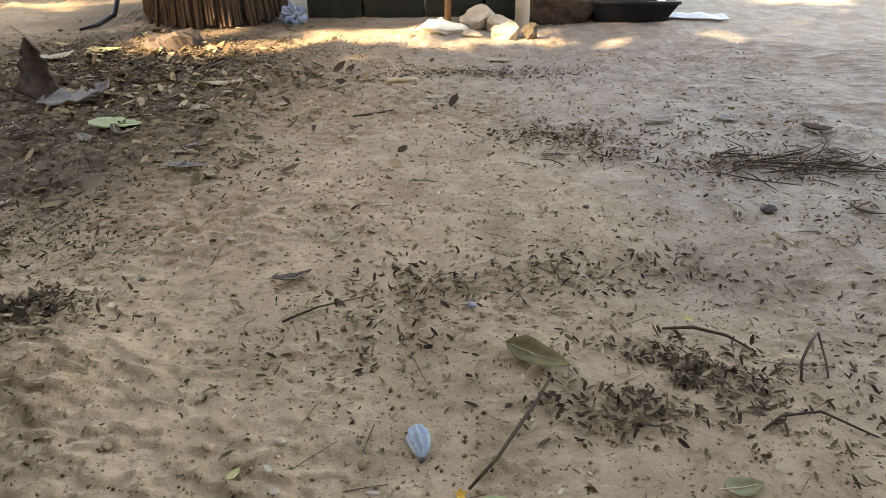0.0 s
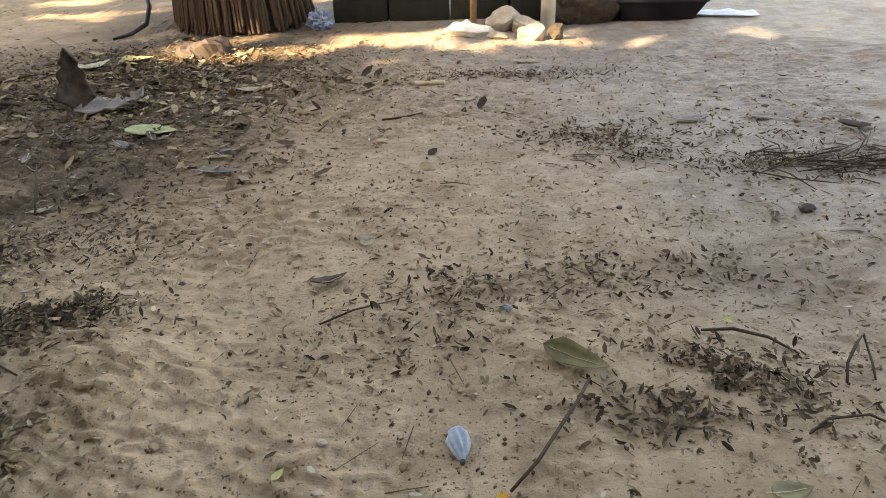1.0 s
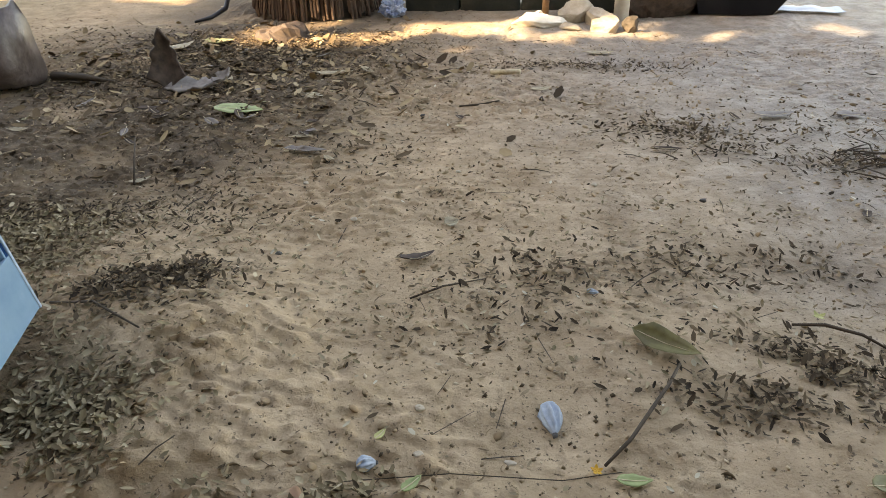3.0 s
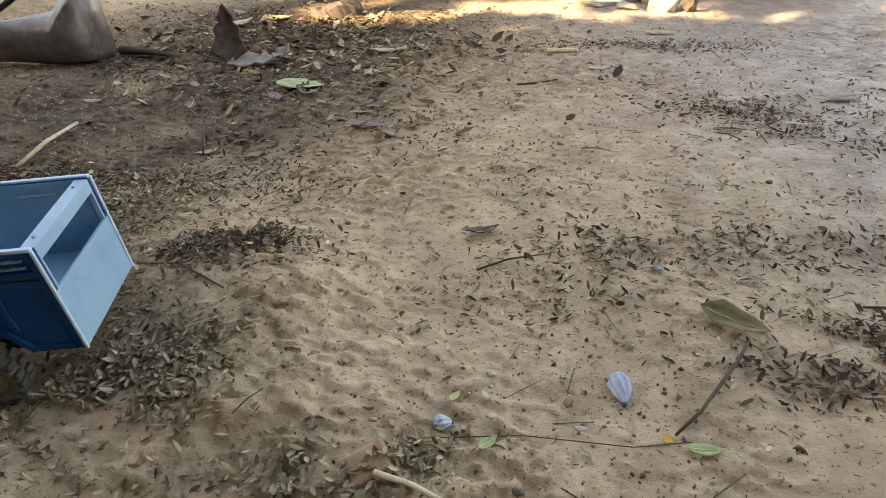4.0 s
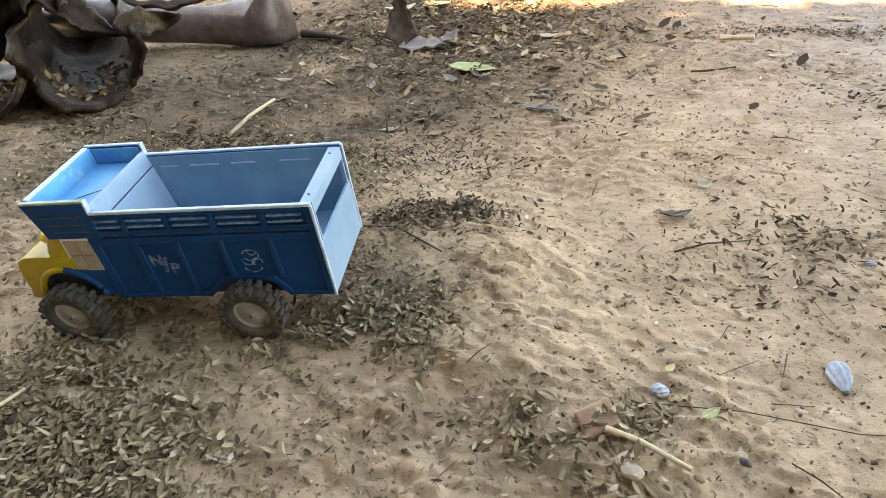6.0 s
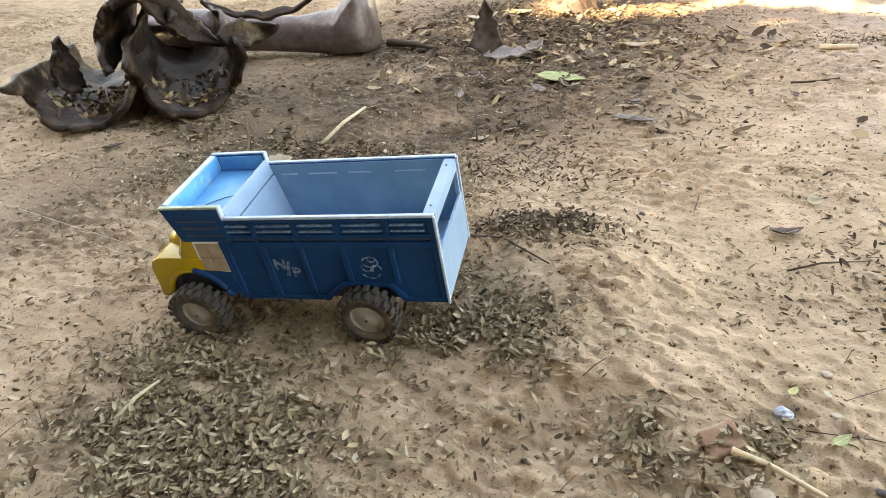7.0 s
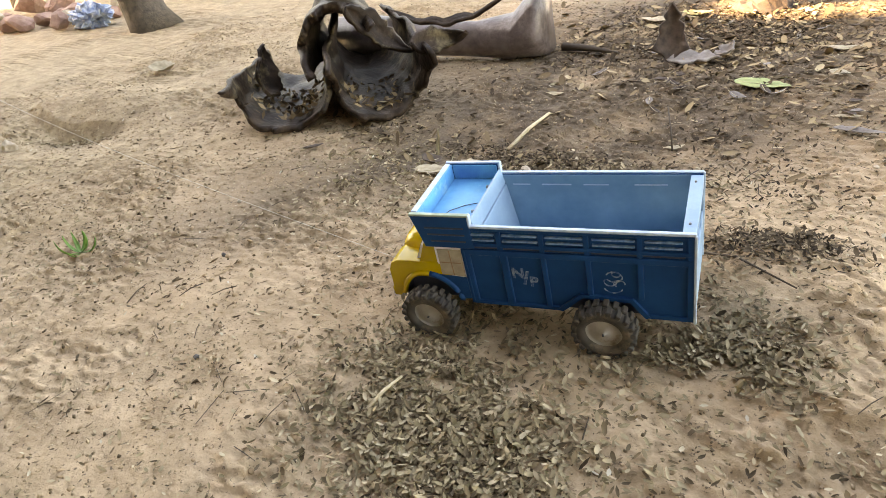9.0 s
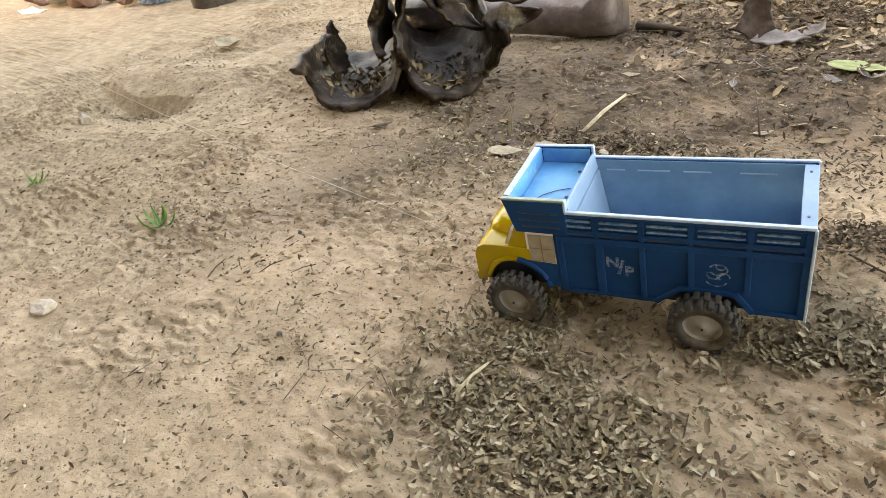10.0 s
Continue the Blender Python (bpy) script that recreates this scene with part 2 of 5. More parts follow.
LEAF_TAN = material("dry_tan_leaf", [(0.24, 0.19, 0.12), (0.46, 0.39, 0.27)], 50, 0.65, 0.2)
LEAF_YELLOW = material("yellowed_leaf", [(0.36, 0.34, 0.1), (0.52, 0.5, 0.24)], 60, 0.6, 0.1)
PETAL = material("orange_petal", [(0.6, 0.25, 0.01), (0.75, 0.45, 0.04)], 60, 0.6, 0.1)
GRASS = material("fresh_grass_blade", [(0.05, 0.13, 0.025), (0.12, 0.26, 0.05)], 60, 0.5, 0.1)
PLASTER = material("mud_plaster", [(0.16, 0.12, 0.085), (0.26, 0.2, 0.145)], 5, 0.9, 0.5, 40, depth=0.006)
FOLIAGE = material("tree_foliage", [(0.03, 0.07, 0.015), (0.07, 0.13, 0.03), (0.1, 0.17, 0.04)], 3, 0.55, 0, island=0.7)
SHRUB = material("sunlit_shrub", [(0.1, 0.17, 0.03), (0.2, 0.28, 0.06), (0.3, 0.34, 0.1)], 3, 0.6, 0, island=0.7)


# ---- builders ----
def mesh_of(bm, name, mat, smooth=False):
    bmesh.ops.recalc_face_normals(bm, faces=bm.faces)
    me = bpy.data.meshes.new(name)
    bm.to_mesh(me)
    bm.free()
    me.materials.append(mat)
    if smooth:
        for p in me.polygons:
            p.use_smooth = True
    return me


def thing(name, bm, mat, label, category, group="", kind="", smooth=False, m=None):
    ob = new(name, mesh_of(bm, name, mat, smooth))
    if m is not None:
        ob.matrix_basis = m
    return tagged(ob, label, category, group, kind)


def part(name, bm, mat, parent, label="", smooth=False):
    ob = new(name, mesh_of(bm, name, mat, smooth))
    ob.parent = parent
    return tagged(ob, label)


def empty(name, m, label, category, group=""):
    ob = new(name)
    ob.matrix_basis = m
    ob.empty_display_size = 0.05
    return tagged(ob, label, category, group)


def box(bm, x0, x1, y0, y1, z0, z1, bevel=0.0, seg=2):
    g = bmesh.ops.create_cube(bm, size=1.0, matrix=Matrix.Translation(((x0 + x1) / 2, (y0 + y1) / 2, (z0 + z1) / 2)) @ Matrix.Diagonal((x1 - x0, y1 - y0, z1 - z0, 1)))
    if bevel:
        edges = list({e for v in g["verts"] for e in v.link_edges})
        bmesh.ops.bevel(bm, geom=edges, offset=bevel, segments=seg, affect="EDGES", profile=0.5)
    return bm


def rbox(x0, x1, y0, y1, z0, z1, bevel=0.0012, seg=2):
    return box(bmesh.new(), x0, x1, y0, y1, z0, z1, bevel, seg)


def prism(points, y0, y1, bevel=0.0, seg=2):
    """An outline in x and z, drawn out along y."""
    bm = bmesh.new()
    f = bm.faces.new([bm.verts.new((x, y0, z)) for x, z in points])
    g = bmesh.ops.extrude_face_region(bm, geom=[f])
    bmesh.ops.translate(bm, verts=[v for v in g["geom"] if isinstance(v, bmesh.types.BMVert)], vec=(0, y1 - y0, 0))
    if bevel:
        bmesh.ops.bevel(bm, geom=list(bm.edges), offset=bevel, segments=seg, affect="EDGES", profile=0.5, clamp_overlap=True)
    return bm


def lathe(profile, seg=32, axis="Y"):
    """Rings of (radius, along) about an axis through the origin."""
    bm = bmesh.new()
    rings = []
    for r, a in profile:
        if r < 1e-6:
            rings.append([bm.verts.new((0, a, 0))])
        else:
            rings.append([bm.verts.new((r * math.cos(2 * math.pi * k / seg), a, r * math.sin(2 * math.pi * k / seg))) for k in range(seg)])
    for p, q in zip(rings, rings[1:]):
        for k in range(seg):
            j = (k + 1) % seg
            if len(p) == 1:
                bm.faces.new((p[0], q[k], q[j]))
            elif len(q) == 1:
                bm.faces.new((p[k], q[0], p[j]))
            else:
                bm.faces.new((p[k], q[k], q[j], p[j]))
    if axis == "Z":
        bmesh.ops.rotate(bm, verts=bm.verts, matrix=Matrix.Rotation(radians(90), 3, "X"))
    return bm


def tube(bm, pts, radii, seg=8, cap=True):
    """A tapered tube along points."""
    pts = [Vector(p) for p in pts]
    rings = []
    for i, p in enumerate(pts):
        d = (pts[min(i + 1, len(pts) - 1)] - pts[max(i - 1, 0)]).normalized()
        a = d.cross(Vector((0, 0, 1)) if abs(d.z) < 0.9 else Vector((1, 0, 0))).normalized()
        b = d.cross(a)
        r = radii[i] if isinstance(radii, (list, tuple)) else radii
        rings.append([bm.verts.new(p + r * (math.cos(2 * math.pi * k / seg) * a + math.sin(2 * math.pi * k / seg) * b)) for k in range(seg)])
    for p, q in zip(rings, rings[1:]):
        for k in range(seg):
            bm.faces.new((p[k], p[(k + 1) % seg], q[(k + 1) % seg], q[k]))
    if cap:
        bm.faces.new(rings[0][::-1])
        bm.faces.new(rings[-1])
    return bm


def lump(rx, ry, rz, rough=0.25, seed=0, sub=3, freq=2.2, flat=0.0):
    """A broken stone or crumpled lump about the origin. flat: how far its faces are cut plane."""
    bm = bmesh.new()
    bmesh.ops.create_icosphere(bm, subdivisions=sub, radius=1.0)
    rnd = random.Random(seed)
    cuts = [(Vector((rnd.gauss(0, 1), rnd.gauss(0, 1), rnd.gauss(0, 1))).normalized(), rnd.uniform(0.5, 0.72)) for _ in range(12)]
    off = Vector((seed * 3.7, seed * 1.3, 0))
    for v in bm.verts:
        p = v.co.normalized()
        if flat:
            for c, d in cuts:
                s = p.dot(c)
                if s > d:
                    p = p - min(1.0, 1.35 * flat) * (s - d) * c
        p = p * (1 + rough * noise.fractal(p * freq + off, 0.9, 2.0, 3))
        v.co = Vector((p.x * rx, p.y * ry, p.z * rz))
    return bm


def blade(length, width, curl=0.15, fold=0.2, seg=10, thick=0.0006, ragged=0.0, seed=0, tip=1.0):
    """A broad leaf along x with a midrib, lying in the x-y plane."""
    rnd = random.Random(seed)
    bm = bmesh.new()
    rows = []
    for i in range(seg + 1):
        s = i / seg
        w = width / 2 * (math.sin(math.pi * min(1, s ** 0.75)) ** 0.8 if 0 < s < 1 else 0.02) * (1 + ragged * rnd.uniform(-1, 1))
        x = (s - 0.5) * length
        z = curl * length * (4 * (s - 0.5) ** 2) * tip
        wob = ragged * width * 0.15 * rnd.uniform(-1, 1)
        rows.append([bm.verts.new((x, -w, z + fold * w + wob)), bm.verts.new((x, -w * 0.5, z + fold * w * 0.35)), bm.verts.new((x, 0, z)),
                     bm.verts.new((x, w * 0.5, z + fold * w * 0.35)), bm.verts.new((x, w, z + fold * w - wob))])
    for a, b in zip(rows, rows[1:]):
        for k in range(4):
            bm.faces.new((a[k], a[k + 1], b[k + 1], b[k]))
    bmesh.ops.recalc_face_normals(bm, faces=bm.faces)
    bmesh.ops.solidify(bm, geom=list(bm.faces), thickness=thick)
    return bm


# ---- ground ----
TRUCK = pose(-0.7217, 0.5086, 0.0117, -4.09, 2.62, -166.77)
TABLE = np.random.RandomState(7).rand(256, 256)


def value_noise(x, y):
    xi, yi = np.floor(x).astype(int), np.floor(y).astype(int)
    u, v = x - xi, y - yi
    u, v = u * u * (3 - 2 * u), v * v * (3 - 2 * v)
    a, b = TABLE[xi % 256, yi % 256], TABLE[(xi + 1) % 256, yi % 256]
    c, d = TABLE[xi % 256, (yi + 1) % 256], TABLE[(xi + 1) % 256, (yi + 1) % 256]
    return (a * (1 - u) + b * u) * (1 - v) + (c * (1 - u) + d * u) * v - 0.5


def fbm(x, y, scale, octaves=3):
    total, amp = 0.0, 1.0
    for k in range(octaves):
        total = total + amp * value_noise(x / scale + 17.3 * k, y / scale + 9.1 * k)
        scale, amp = scale / 2.1, amp * 0.5
    return total


# mounds and hollows: centre, half widths, height
FORMS = [(-0.64, 0.66, 0.2, 0.15, 0.05), (-1.05, 1.2, 0.3, 0.2, -0.045), (-1.5, 1.02, 0.25, 0.2, -0.05), (0.05, 0.5, 0.3, 0.25, -0.022),
         (0.5, 0.85, 0.3, 0.22, -0.035), (-0.43, 0.48, 0.16, 0.1, 0.022), (-0.55, 0.62, 0.12, 0.08, 0.02), (-3.25, 0.68, 0.3, 0.16, -0.07), (-3.35, 0.95, 0.4, 0.15, 0.04),
         (-0.3, 0.31, 0.1, 0.08, 0.015), (-0.75, 1.55, 0.35, 0.2, 0.012), (0.25, 1.0, 0.2, 0.12, 0.012), (0.62, 0.86, 0.14, 0.05, -0.015), (-1.55, 0.2, 0.2, 0.16, 0.02), (-0.55, 0.4, 0.12, 0.05, 0.018)]


def height(x, y):
    x, y = np.asarray(x, float), np.asarray(y, float)
    z = 0.022 * fbm(x, y, 0.5, 2) + 0.009 * fbm(x + 5, y, 0.13, 2)
    for cx, cy, rx, ry, h in FORMS:
        z = z + h * np.exp(-((x - cx) / rx) ** 2 - ((y - cy) / ry) ** 2)
    # the ground under the wheels
    axis, up = TRUCK.to_3x3() @ Vector((1, 0, 0)), TRUCK.to_3x3() @ Vector((0, 0, 1))
    side = TRUCK.to_3x3() @ Vector((0, 1, 0))
    ox, oy, oz = TRUCK.translation
    plane = oz - ((x - ox) * up.x + (y - oy) * up.y) / up.z
    along, across = (x - ox) * axis.x + (y - oy) * axis.y - 0.27, (x - ox) * side.x + (y - oy) * side.y
    w = np.exp(-((along / 0.34) ** 2 + (across / 0.2) ** 2) ** 2)
    z = z * (1 - w) + (plane + 0.0085) * w
    # the bank of the hollow far out
    rise = np.clip((y - 0.7 - 0.05 * np.sin(6 * x)) / 0.06, 0, 1) * np.exp(-np.maximum(0, y - 0.8) / 0.3)
    z = z + 0.06 * rise * np.exp(-((x + 3.38) / 0.36) ** 4)
    # crumbly surface, calmer on the trodden side
    calm = np.clip(1.15 - 0.4 * (x + 0.5 * y), 0.6, 1.0)
    rough = 0.0045 * fbm(x, y + 3, 0.08, 2) + 0.004 * fbm(x + 9, y + 3, 0.022, 2)
    # broken crust: flat flakes with sharp edges
    for size, lift, seed in ((0.085, 0.003, 0.0), (0.042, 0.0026, 31.0), (0.022, 0.004, 57.0)):
        bent = 0.5 * size * value_noise(x / 0.02 + seed, y / 0.02)
        rough = rough + lift * np.clip((value_noise((x + bent) / size + seed, (y + bent) / (size * 0.5) - seed) - 0.12) / 0.035, 0, 1)
    rough = rough + 0.006 * np.maximum(0, value_noise(x / 0.03, y / 0.024) - 0.18) - 0.025 * np.maximum(0, value_noise(x / 0.034 + 40, y / 0.02) - 0.32)
    worn = np.clip(0.75 + 2.8 * fbm(x + 2, y + 7, 0.3, 2), 0.2, 1.7)
    return z + calm * worn * rough * (1 - 0.6 * w)


def hz(x, y):
    return float(height(x, y))


def spread(a, b, step, far, grow=1.22):
    mid = list(np.arange(a, b + step / 2, step))
    lo, hi, s = [], [], step
    while (hi[-1] if hi else b) < far:
        s *= grow
        hi.append((hi[-1] if hi else mid[-1]) + s)
        lo.append((lo[-1] if lo else mid[0]) - s)
    return np.array(lo[::-1] + mid + hi)


def grid_mesh(name, X, Y, Z, mat):
    nx, ny = X.shape
    me = bpy.data.meshes.new(name)
    me.vertices.add(nx * ny)
    me.vertices.foreach_set("co", np.stack([X, Y, Z], -1).astype(np.float32).ravel())
    i = np.arange(nx * ny).reshape(nx, ny)
    quads = np.stack([i[:-1, :-1], i[1:, :-1], i[1:, 1:], i[:-1, 1:]], -1).reshape(-1, 4)
    me.loops.add(quads.size)
    me.loops.foreach_set("vertex_index", quads.ravel().astype(np.int32))
    me.polygons.add(len(quads))
    me.polygons.foreach_set("loop_start", np.arange(0, quads.size, 4, dtype=np.int32))
    me.polygons.foreach_set("use_smooth", np.ones(len(quads), dtype=bool))
    me.update(calc_edges=True)
    me.materials.append(mat)
    return me


GX, GY = np.meshgrid(spread(-3.9, 1.1, 0.005, 90, 1.12), spread(-0.45, 2.55, 0.0048, 90, 1.1), indexing="ij")
ground = new("ground", grid_mesh("ground", GX, GY, height(GX, GY), SOIL))
tagged(ground, "bare sandy brown earth with dents, crumbs and mounds", "ground", kind="structure")


# ---- leaf litter, crumbs and twigs on the ground ----
def scatter_mesh(name, template, faces, xy, size, mat, label, category, lift=0.002, tilt=0.25, seed=1):
    """Many small pieces in one mesh: template is (n, 3), size (pieces,), each turned, tilted and laid on the ground."""
    r = np.random.RandomState(seed)
    n, k = len(xy), len(template)
    yaw, t1, t2 = r.uniform(0, 2 * np.pi, n), r.normal(0, tilt, n), r.normal(0, tilt, n)
    base = np.repeat(template[None], n, 0) * size[:, None, None]
    base[:, :, 1] *= r.uniform(0.7, 1.25, n)[:, None]
    base[:, :, 2] *= r.uniform(-0.4, 1.6, n)[:, None]
    z = base[:, :, 2] + base[:, :, 0] * t1[:, None] + base[:, :, 1] * t2[:, None]
    c, s = np.cos(yaw)[:, None], np.sin(yaw)[:, None]
    x, y = base[:, :, 0] * c - base[:, :, 1] * s, base[:, :, 0] * s + base[:, :, 1] * c
    gz = height(xy[:, 0], xy[:, 1]) + lift * r.uniform(0.3, 2.2, n) + np.abs(t1) * size * 0.3
    co = np.stack([x + xy[:, :1], y + xy[:, 1:2], z + gz[:, None]], -1).reshape(-1, 3)
    m = len(faces[0])
    idx = (np.asarray(faces)[None] + k * np.arange(n)[:, None, None]).reshape(-1, m)
    me = bpy.data.meshes.new(name)
    me.vertices.add(len(co))
    me.vertices.foreach_set("co", co.astype(np.float32).ravel())
    me.loops.add(idx.size)
    me.loops.foreach_set("vertex_index", idx.ravel().astype(np.int32))
    me.polygons.add(len(idx))
    me.polygons.foreach_set("loop_start", np.arange(0, idx.size, m, dtype=np.int32))
    me.update(calc_edges=True)
    me.materials.append(mat)
    return tagged(new(name, me), label, category, kind="stuff")


LEAFLET = np.array([(-0.5, 0, 0.05), (-0.28, 0.17, 0.06), (0.15, 0.2, 0.05), (0.5, 0.02, 0.08), (0.15, -0.2, 0.05), (-0.28, -0.17, 0.06), (-0.25, 0, 0.0), (0.18, 0, 0.0)])
LEAFLET_TRIS = [(0, 6, 1), (0, 5, 6), (1, 6, 7), (1, 7, 2), (6, 5, 4), (6, 4, 7), (7, 3, 2), (7, 4, 3)]
# heaps: centre, half widths, turn, leaflets
HEAPS = [(0.3, 1.56, 0.13, 0.06, 10, 330), (0.42, 1.45, 0.12, 0.06, 0, 200), (0.2, 2.12, 0.24, 0.06, 0, 330), (0.45, 0.95, 0.14, 0.06, -10, 120), (-0.5, 1.35, 0.12, 0.08, 0, 140), (0.95, 1.15, 0.2, 0.1, 0, 200), (0.72, 1.34, 0.16, 0.05, 0, 260), (-3.2, 0.63, 0.16, 0.05, 20, 260), (-3.45, 0.56, 0.1, 0.05, 0, 60), (-0.95, 0.16, 0.15, 0.13, 20, 1500), (-1.04, 0.1, 0.12, 0.1, 0, 800), (-0.82, 0.1, 0.12, 0.1, 0, 700), (-1.05, 0.3, 0.1, 0.09, 0, 500), (-1.12, 0.2, 0.08, 0.1, 0, 350), (-1.1, 0.4, 0.12, 0.06, 0, 500),
         (-0.65, 0.42, 0.1, 0.06, -10, 620), (-0.75, 0.4, 0.08, 0.05, 0, 260), (-0.62, 0.5, 0.07, 0.05, 0, 200), (-0.62, 0.7, 0.1, 0.05, 30, 330), (-0.8, 0.62, 0.1, 0.05, -30, 200),
         (-0.41, 0.315, 0.035, 0.04, 0, 150), (-0.28, 0.355, 0.05, 0.025, 40, 170), (-0.31, 0.29, 0.05, 0.04, 0, 120), (-1.2, 0.82, 0.17, 0.14, 10, 2200), (-1.2, 1.03, 0.2, 0.06, 5, 750), (-1.42, 1.04, 0.14, 0.07, 0, 420), (-1.05, 0.86, 0.1, 0.08, 0, 360),
         (-1.55, 0.68, 0.14, 0.1, 20, 420), (-1.7, 0.9, 0.2, 0.12, 0, 380), (-1.03, 0.9, 0.14, 0.09, 15, 1100), (-0.92, 0.8, 0.1, 0.05, 0, 260), (-0.61, 0.43, 0.06, 0.05, 0, 160),
         (-0.63, 0.735, 0.05, 0.06, 0, 330), (-0.7, 0.7, 0.06, 0.04, 0, 200), (0.32, 0.67, 0.1, 0.05, -10, 300), (0.27, 0.6, 0.1, 0.05, 20, 260), (0.35, 0.62, 0.12, 0.07, 0, 160), (-0.09, 0.8, 0.14, 0.1, 40, 210), (0.06, 0.88, 0.12, 0.07, 0, 130), (0.25, 0.9, 0.12, 0.06, 0, 130),
         (-1.1, 2.2, 0.35, 0.16, 0, 1500), (-1.5, 2.4, 0.4, 0.25, 0, 1200), (-1.0, 2.5, 0.35, 0.14, 0, 1000), (-1.5, 1.8, 0.3, 0.2, 0, 500), (-0.75, 2.05, 0.25, 0.16, 0, 500), (-1.0, 1.6, 0.3, 0.22, 0, 750), (-1.25, 1.95, 0.3, 0.2, 0, 700), (-0.7, 2.4, 0.3, 0.1, 0, 450), (-0.85, 1.25, 0.2, 0.15, 0, 330), (-0.78, 1.0, 0.16, 0.1, 0, 200), (-1.9, 1.08, 0.3, 0.1, 0, 260),
         (-0.05, 2.1, 0.25, 0.05, 0, 150), (0.75, 1.35, 0.2, 0.08, 0, 220), (0.65, 1.55, 0.2, 0.1, 0, 170), (0.5, 0.6, 0.15, 0.1, 0, 110), (-0.87, 0.05, 0.15, 0.08, 0, 500), (-0.62, 0.3, 0.1, 0.06, 0, 70)]


def heap_points(heaps, seed):
    r = np.random.RandomState(seed)
    out = []
    for cx, cy, rx, ry, turn, n in heaps:
        n = int(1.35 * n)
        p = r.normal(0, 0.7, (n, 2)) * (rx, ry)
        p += 0.3 * np.array((rx, ry)) * r.uniform(-1, 1, (n, 2))
        a = radians(turn)
        out.append(np.stack([cx + p[:, 0] * math.cos(a) - p[:, 1] * math.sin(a), cy + p[:, 0] * math.sin(a) + p[:, 1] * math.cos(a)], -1))
    p = np.concatenate(out)
    keep = value_noise(p[:, 0] / 0.05, p[:, 1] / 0.05) > -0.3
    return p[keep]


rs = np.random.RandomState(3)
heap_xy = heap_points([h for h in HEAPS if h[0] < -0.2 and h[1] < 1.0 and not (h[0] > -0.72 and h[1] > 0.6)], 11)
dark_xy = heap_points([h for h in HEAPS if h[0] >= -0.2 or h[1] >= 1.0 or (h[0] > -0.72 and h[1] > 0.6)], 12)
scatter_mesh("dark_leaf_litter", LEAFLET * (1, 0.78, 1.7), LEAFLET_TRIS, dark_xy, rs.uniform(0.008, 0.019, len(dark_xy)), DARK_LITTER, "small dark brown dry leaflets heaped on the earth", "leaf litter", 0.004, 0.35, 15)
scatter_mesh("leaf_litter", LEAFLET * (1, 0.9, 1.8), LEAFLET_TRIS, heap_xy, rs.uniform(0.007, 0.018, len(heap_xy)), LITTER, "small dry olive and brown leaflets heaped on the earth", "leaf litter", 0.005, 0.4, 5)
loose = np.stack([rs.uniform(-4.3, 1.9, 32000), rs.uniform(-0.55, 3.7, 32000)], -1)
trodden = 0.3 * np.clip(loose[:, 0] + 0.75, 0, 1) * np.clip((loose[:, 1] - 0.8) / 0.4, 0, 1) + 0.12 * np.clip(loose[:, 1] - 2.3, 0, 1)
loose = loose[fbm(loose[:, 0], loose[:, 1], 0.22, 2) > rs.uniform(-0.08, 0.5, len(loose)) + trodden]
scatter_mesh("scattered_leaflets", LEAFLET * (1, 0.62, 1.6), LEAFLET_TRIS, loose, 0.006 + 0.017 * rs.rand(len(loose)) ** 2, LOOSE, "single dark dry leaflets strewn over the earth", "leaf litter", 0.0015, 0.22, 6)
# leaflets rolled up on their edge
arc = np.linspace(-1.1, 1.1, 6)
CURL = np.concatenate([np.stack([0.5 * np.sin(arc), 0.34 * np.cos(arc) - 0.2, np.full(6, -0.05)], -1), np.stack([0.5 * np.sin(arc) * 0.95, 0.3 * np.cos(arc) - 0.2 - 0.05 * arc ** 2, 0.2 - 0.1 * np.abs(arc)], -1),
                       np.stack([0.42 * np.sin(arc), 0.25 * np.cos(arc) - 0.2, 0.08 - 0.05 * np.abs(arc)], -1)])
CURL_QUADS = [(k, k + 1, k + 7, k + 6) for k in range(5)] + [(k + 6, k + 7, k + 13, k + 12) for k in range(5)]
rolled = np.stack([rs.uniform(-3.6, 1.2, 12000), rs.uniform(-0.2, 2.2, 12000)], -1)
rolled = rolled[fbm(rolled[:, 0] + 3, rolled[:, 1], 0.2, 2) > rs.uniform(-0.12, 0.5, len(rolled))]
scatter_mesh("curled_leaflets", CURL, CURL_QUADS, rolled, rs.uniform(0.008, 0.024, len(rolled)), LOOSE, "dark curled dry leaflets half sunk in the earth", "leaf litter", 0.0004, 0.15, 16)
# leaflets spread thinly round the heaps
thin = np.stack([rs.uniform(-2.4, 0.7, 15000), rs.uniform(-0.5, 1.15, 15000)], -1)
thin = thin[fbm(thin[:, 0] + 13, thin[:, 1], 0.24, 2) > rs.uniform(-0.22, 0.55, len(thin)) + 0.12 * np.clip(thin[:, 0] + 0.6, 0, 1)]
scatter_mesh("thin_leaf_litter", LEAFLET * (1, 0.9, 1.8), LEAFLET_TRIS, thin, rs.uniform(0.006, 0.016, len(thin)), LITTER, "dry tan and brown leaflets spread thinly on the earth", "leaf litter", 0.002, 0.3, 19)
pale = np.stack([rs.uniform(-3.8, 1.2, 2200), rs.uniform(-0.3, 2.6, 2200)], -1)
scatter_mesh("pale_leaflets", LEAFLET, LEAFLET_TRIS, pale, rs.uniform(0.006, 0.014, len(pale)), SCATTER, "single pale dry leaflets strewn over the earth", "leaf litter", 0.003, 0.25, 7)
coarse = np.array((-1.12, 2.15)) + rs.normal(0, 1, (1500, 2)) * (0.36, 0.32)
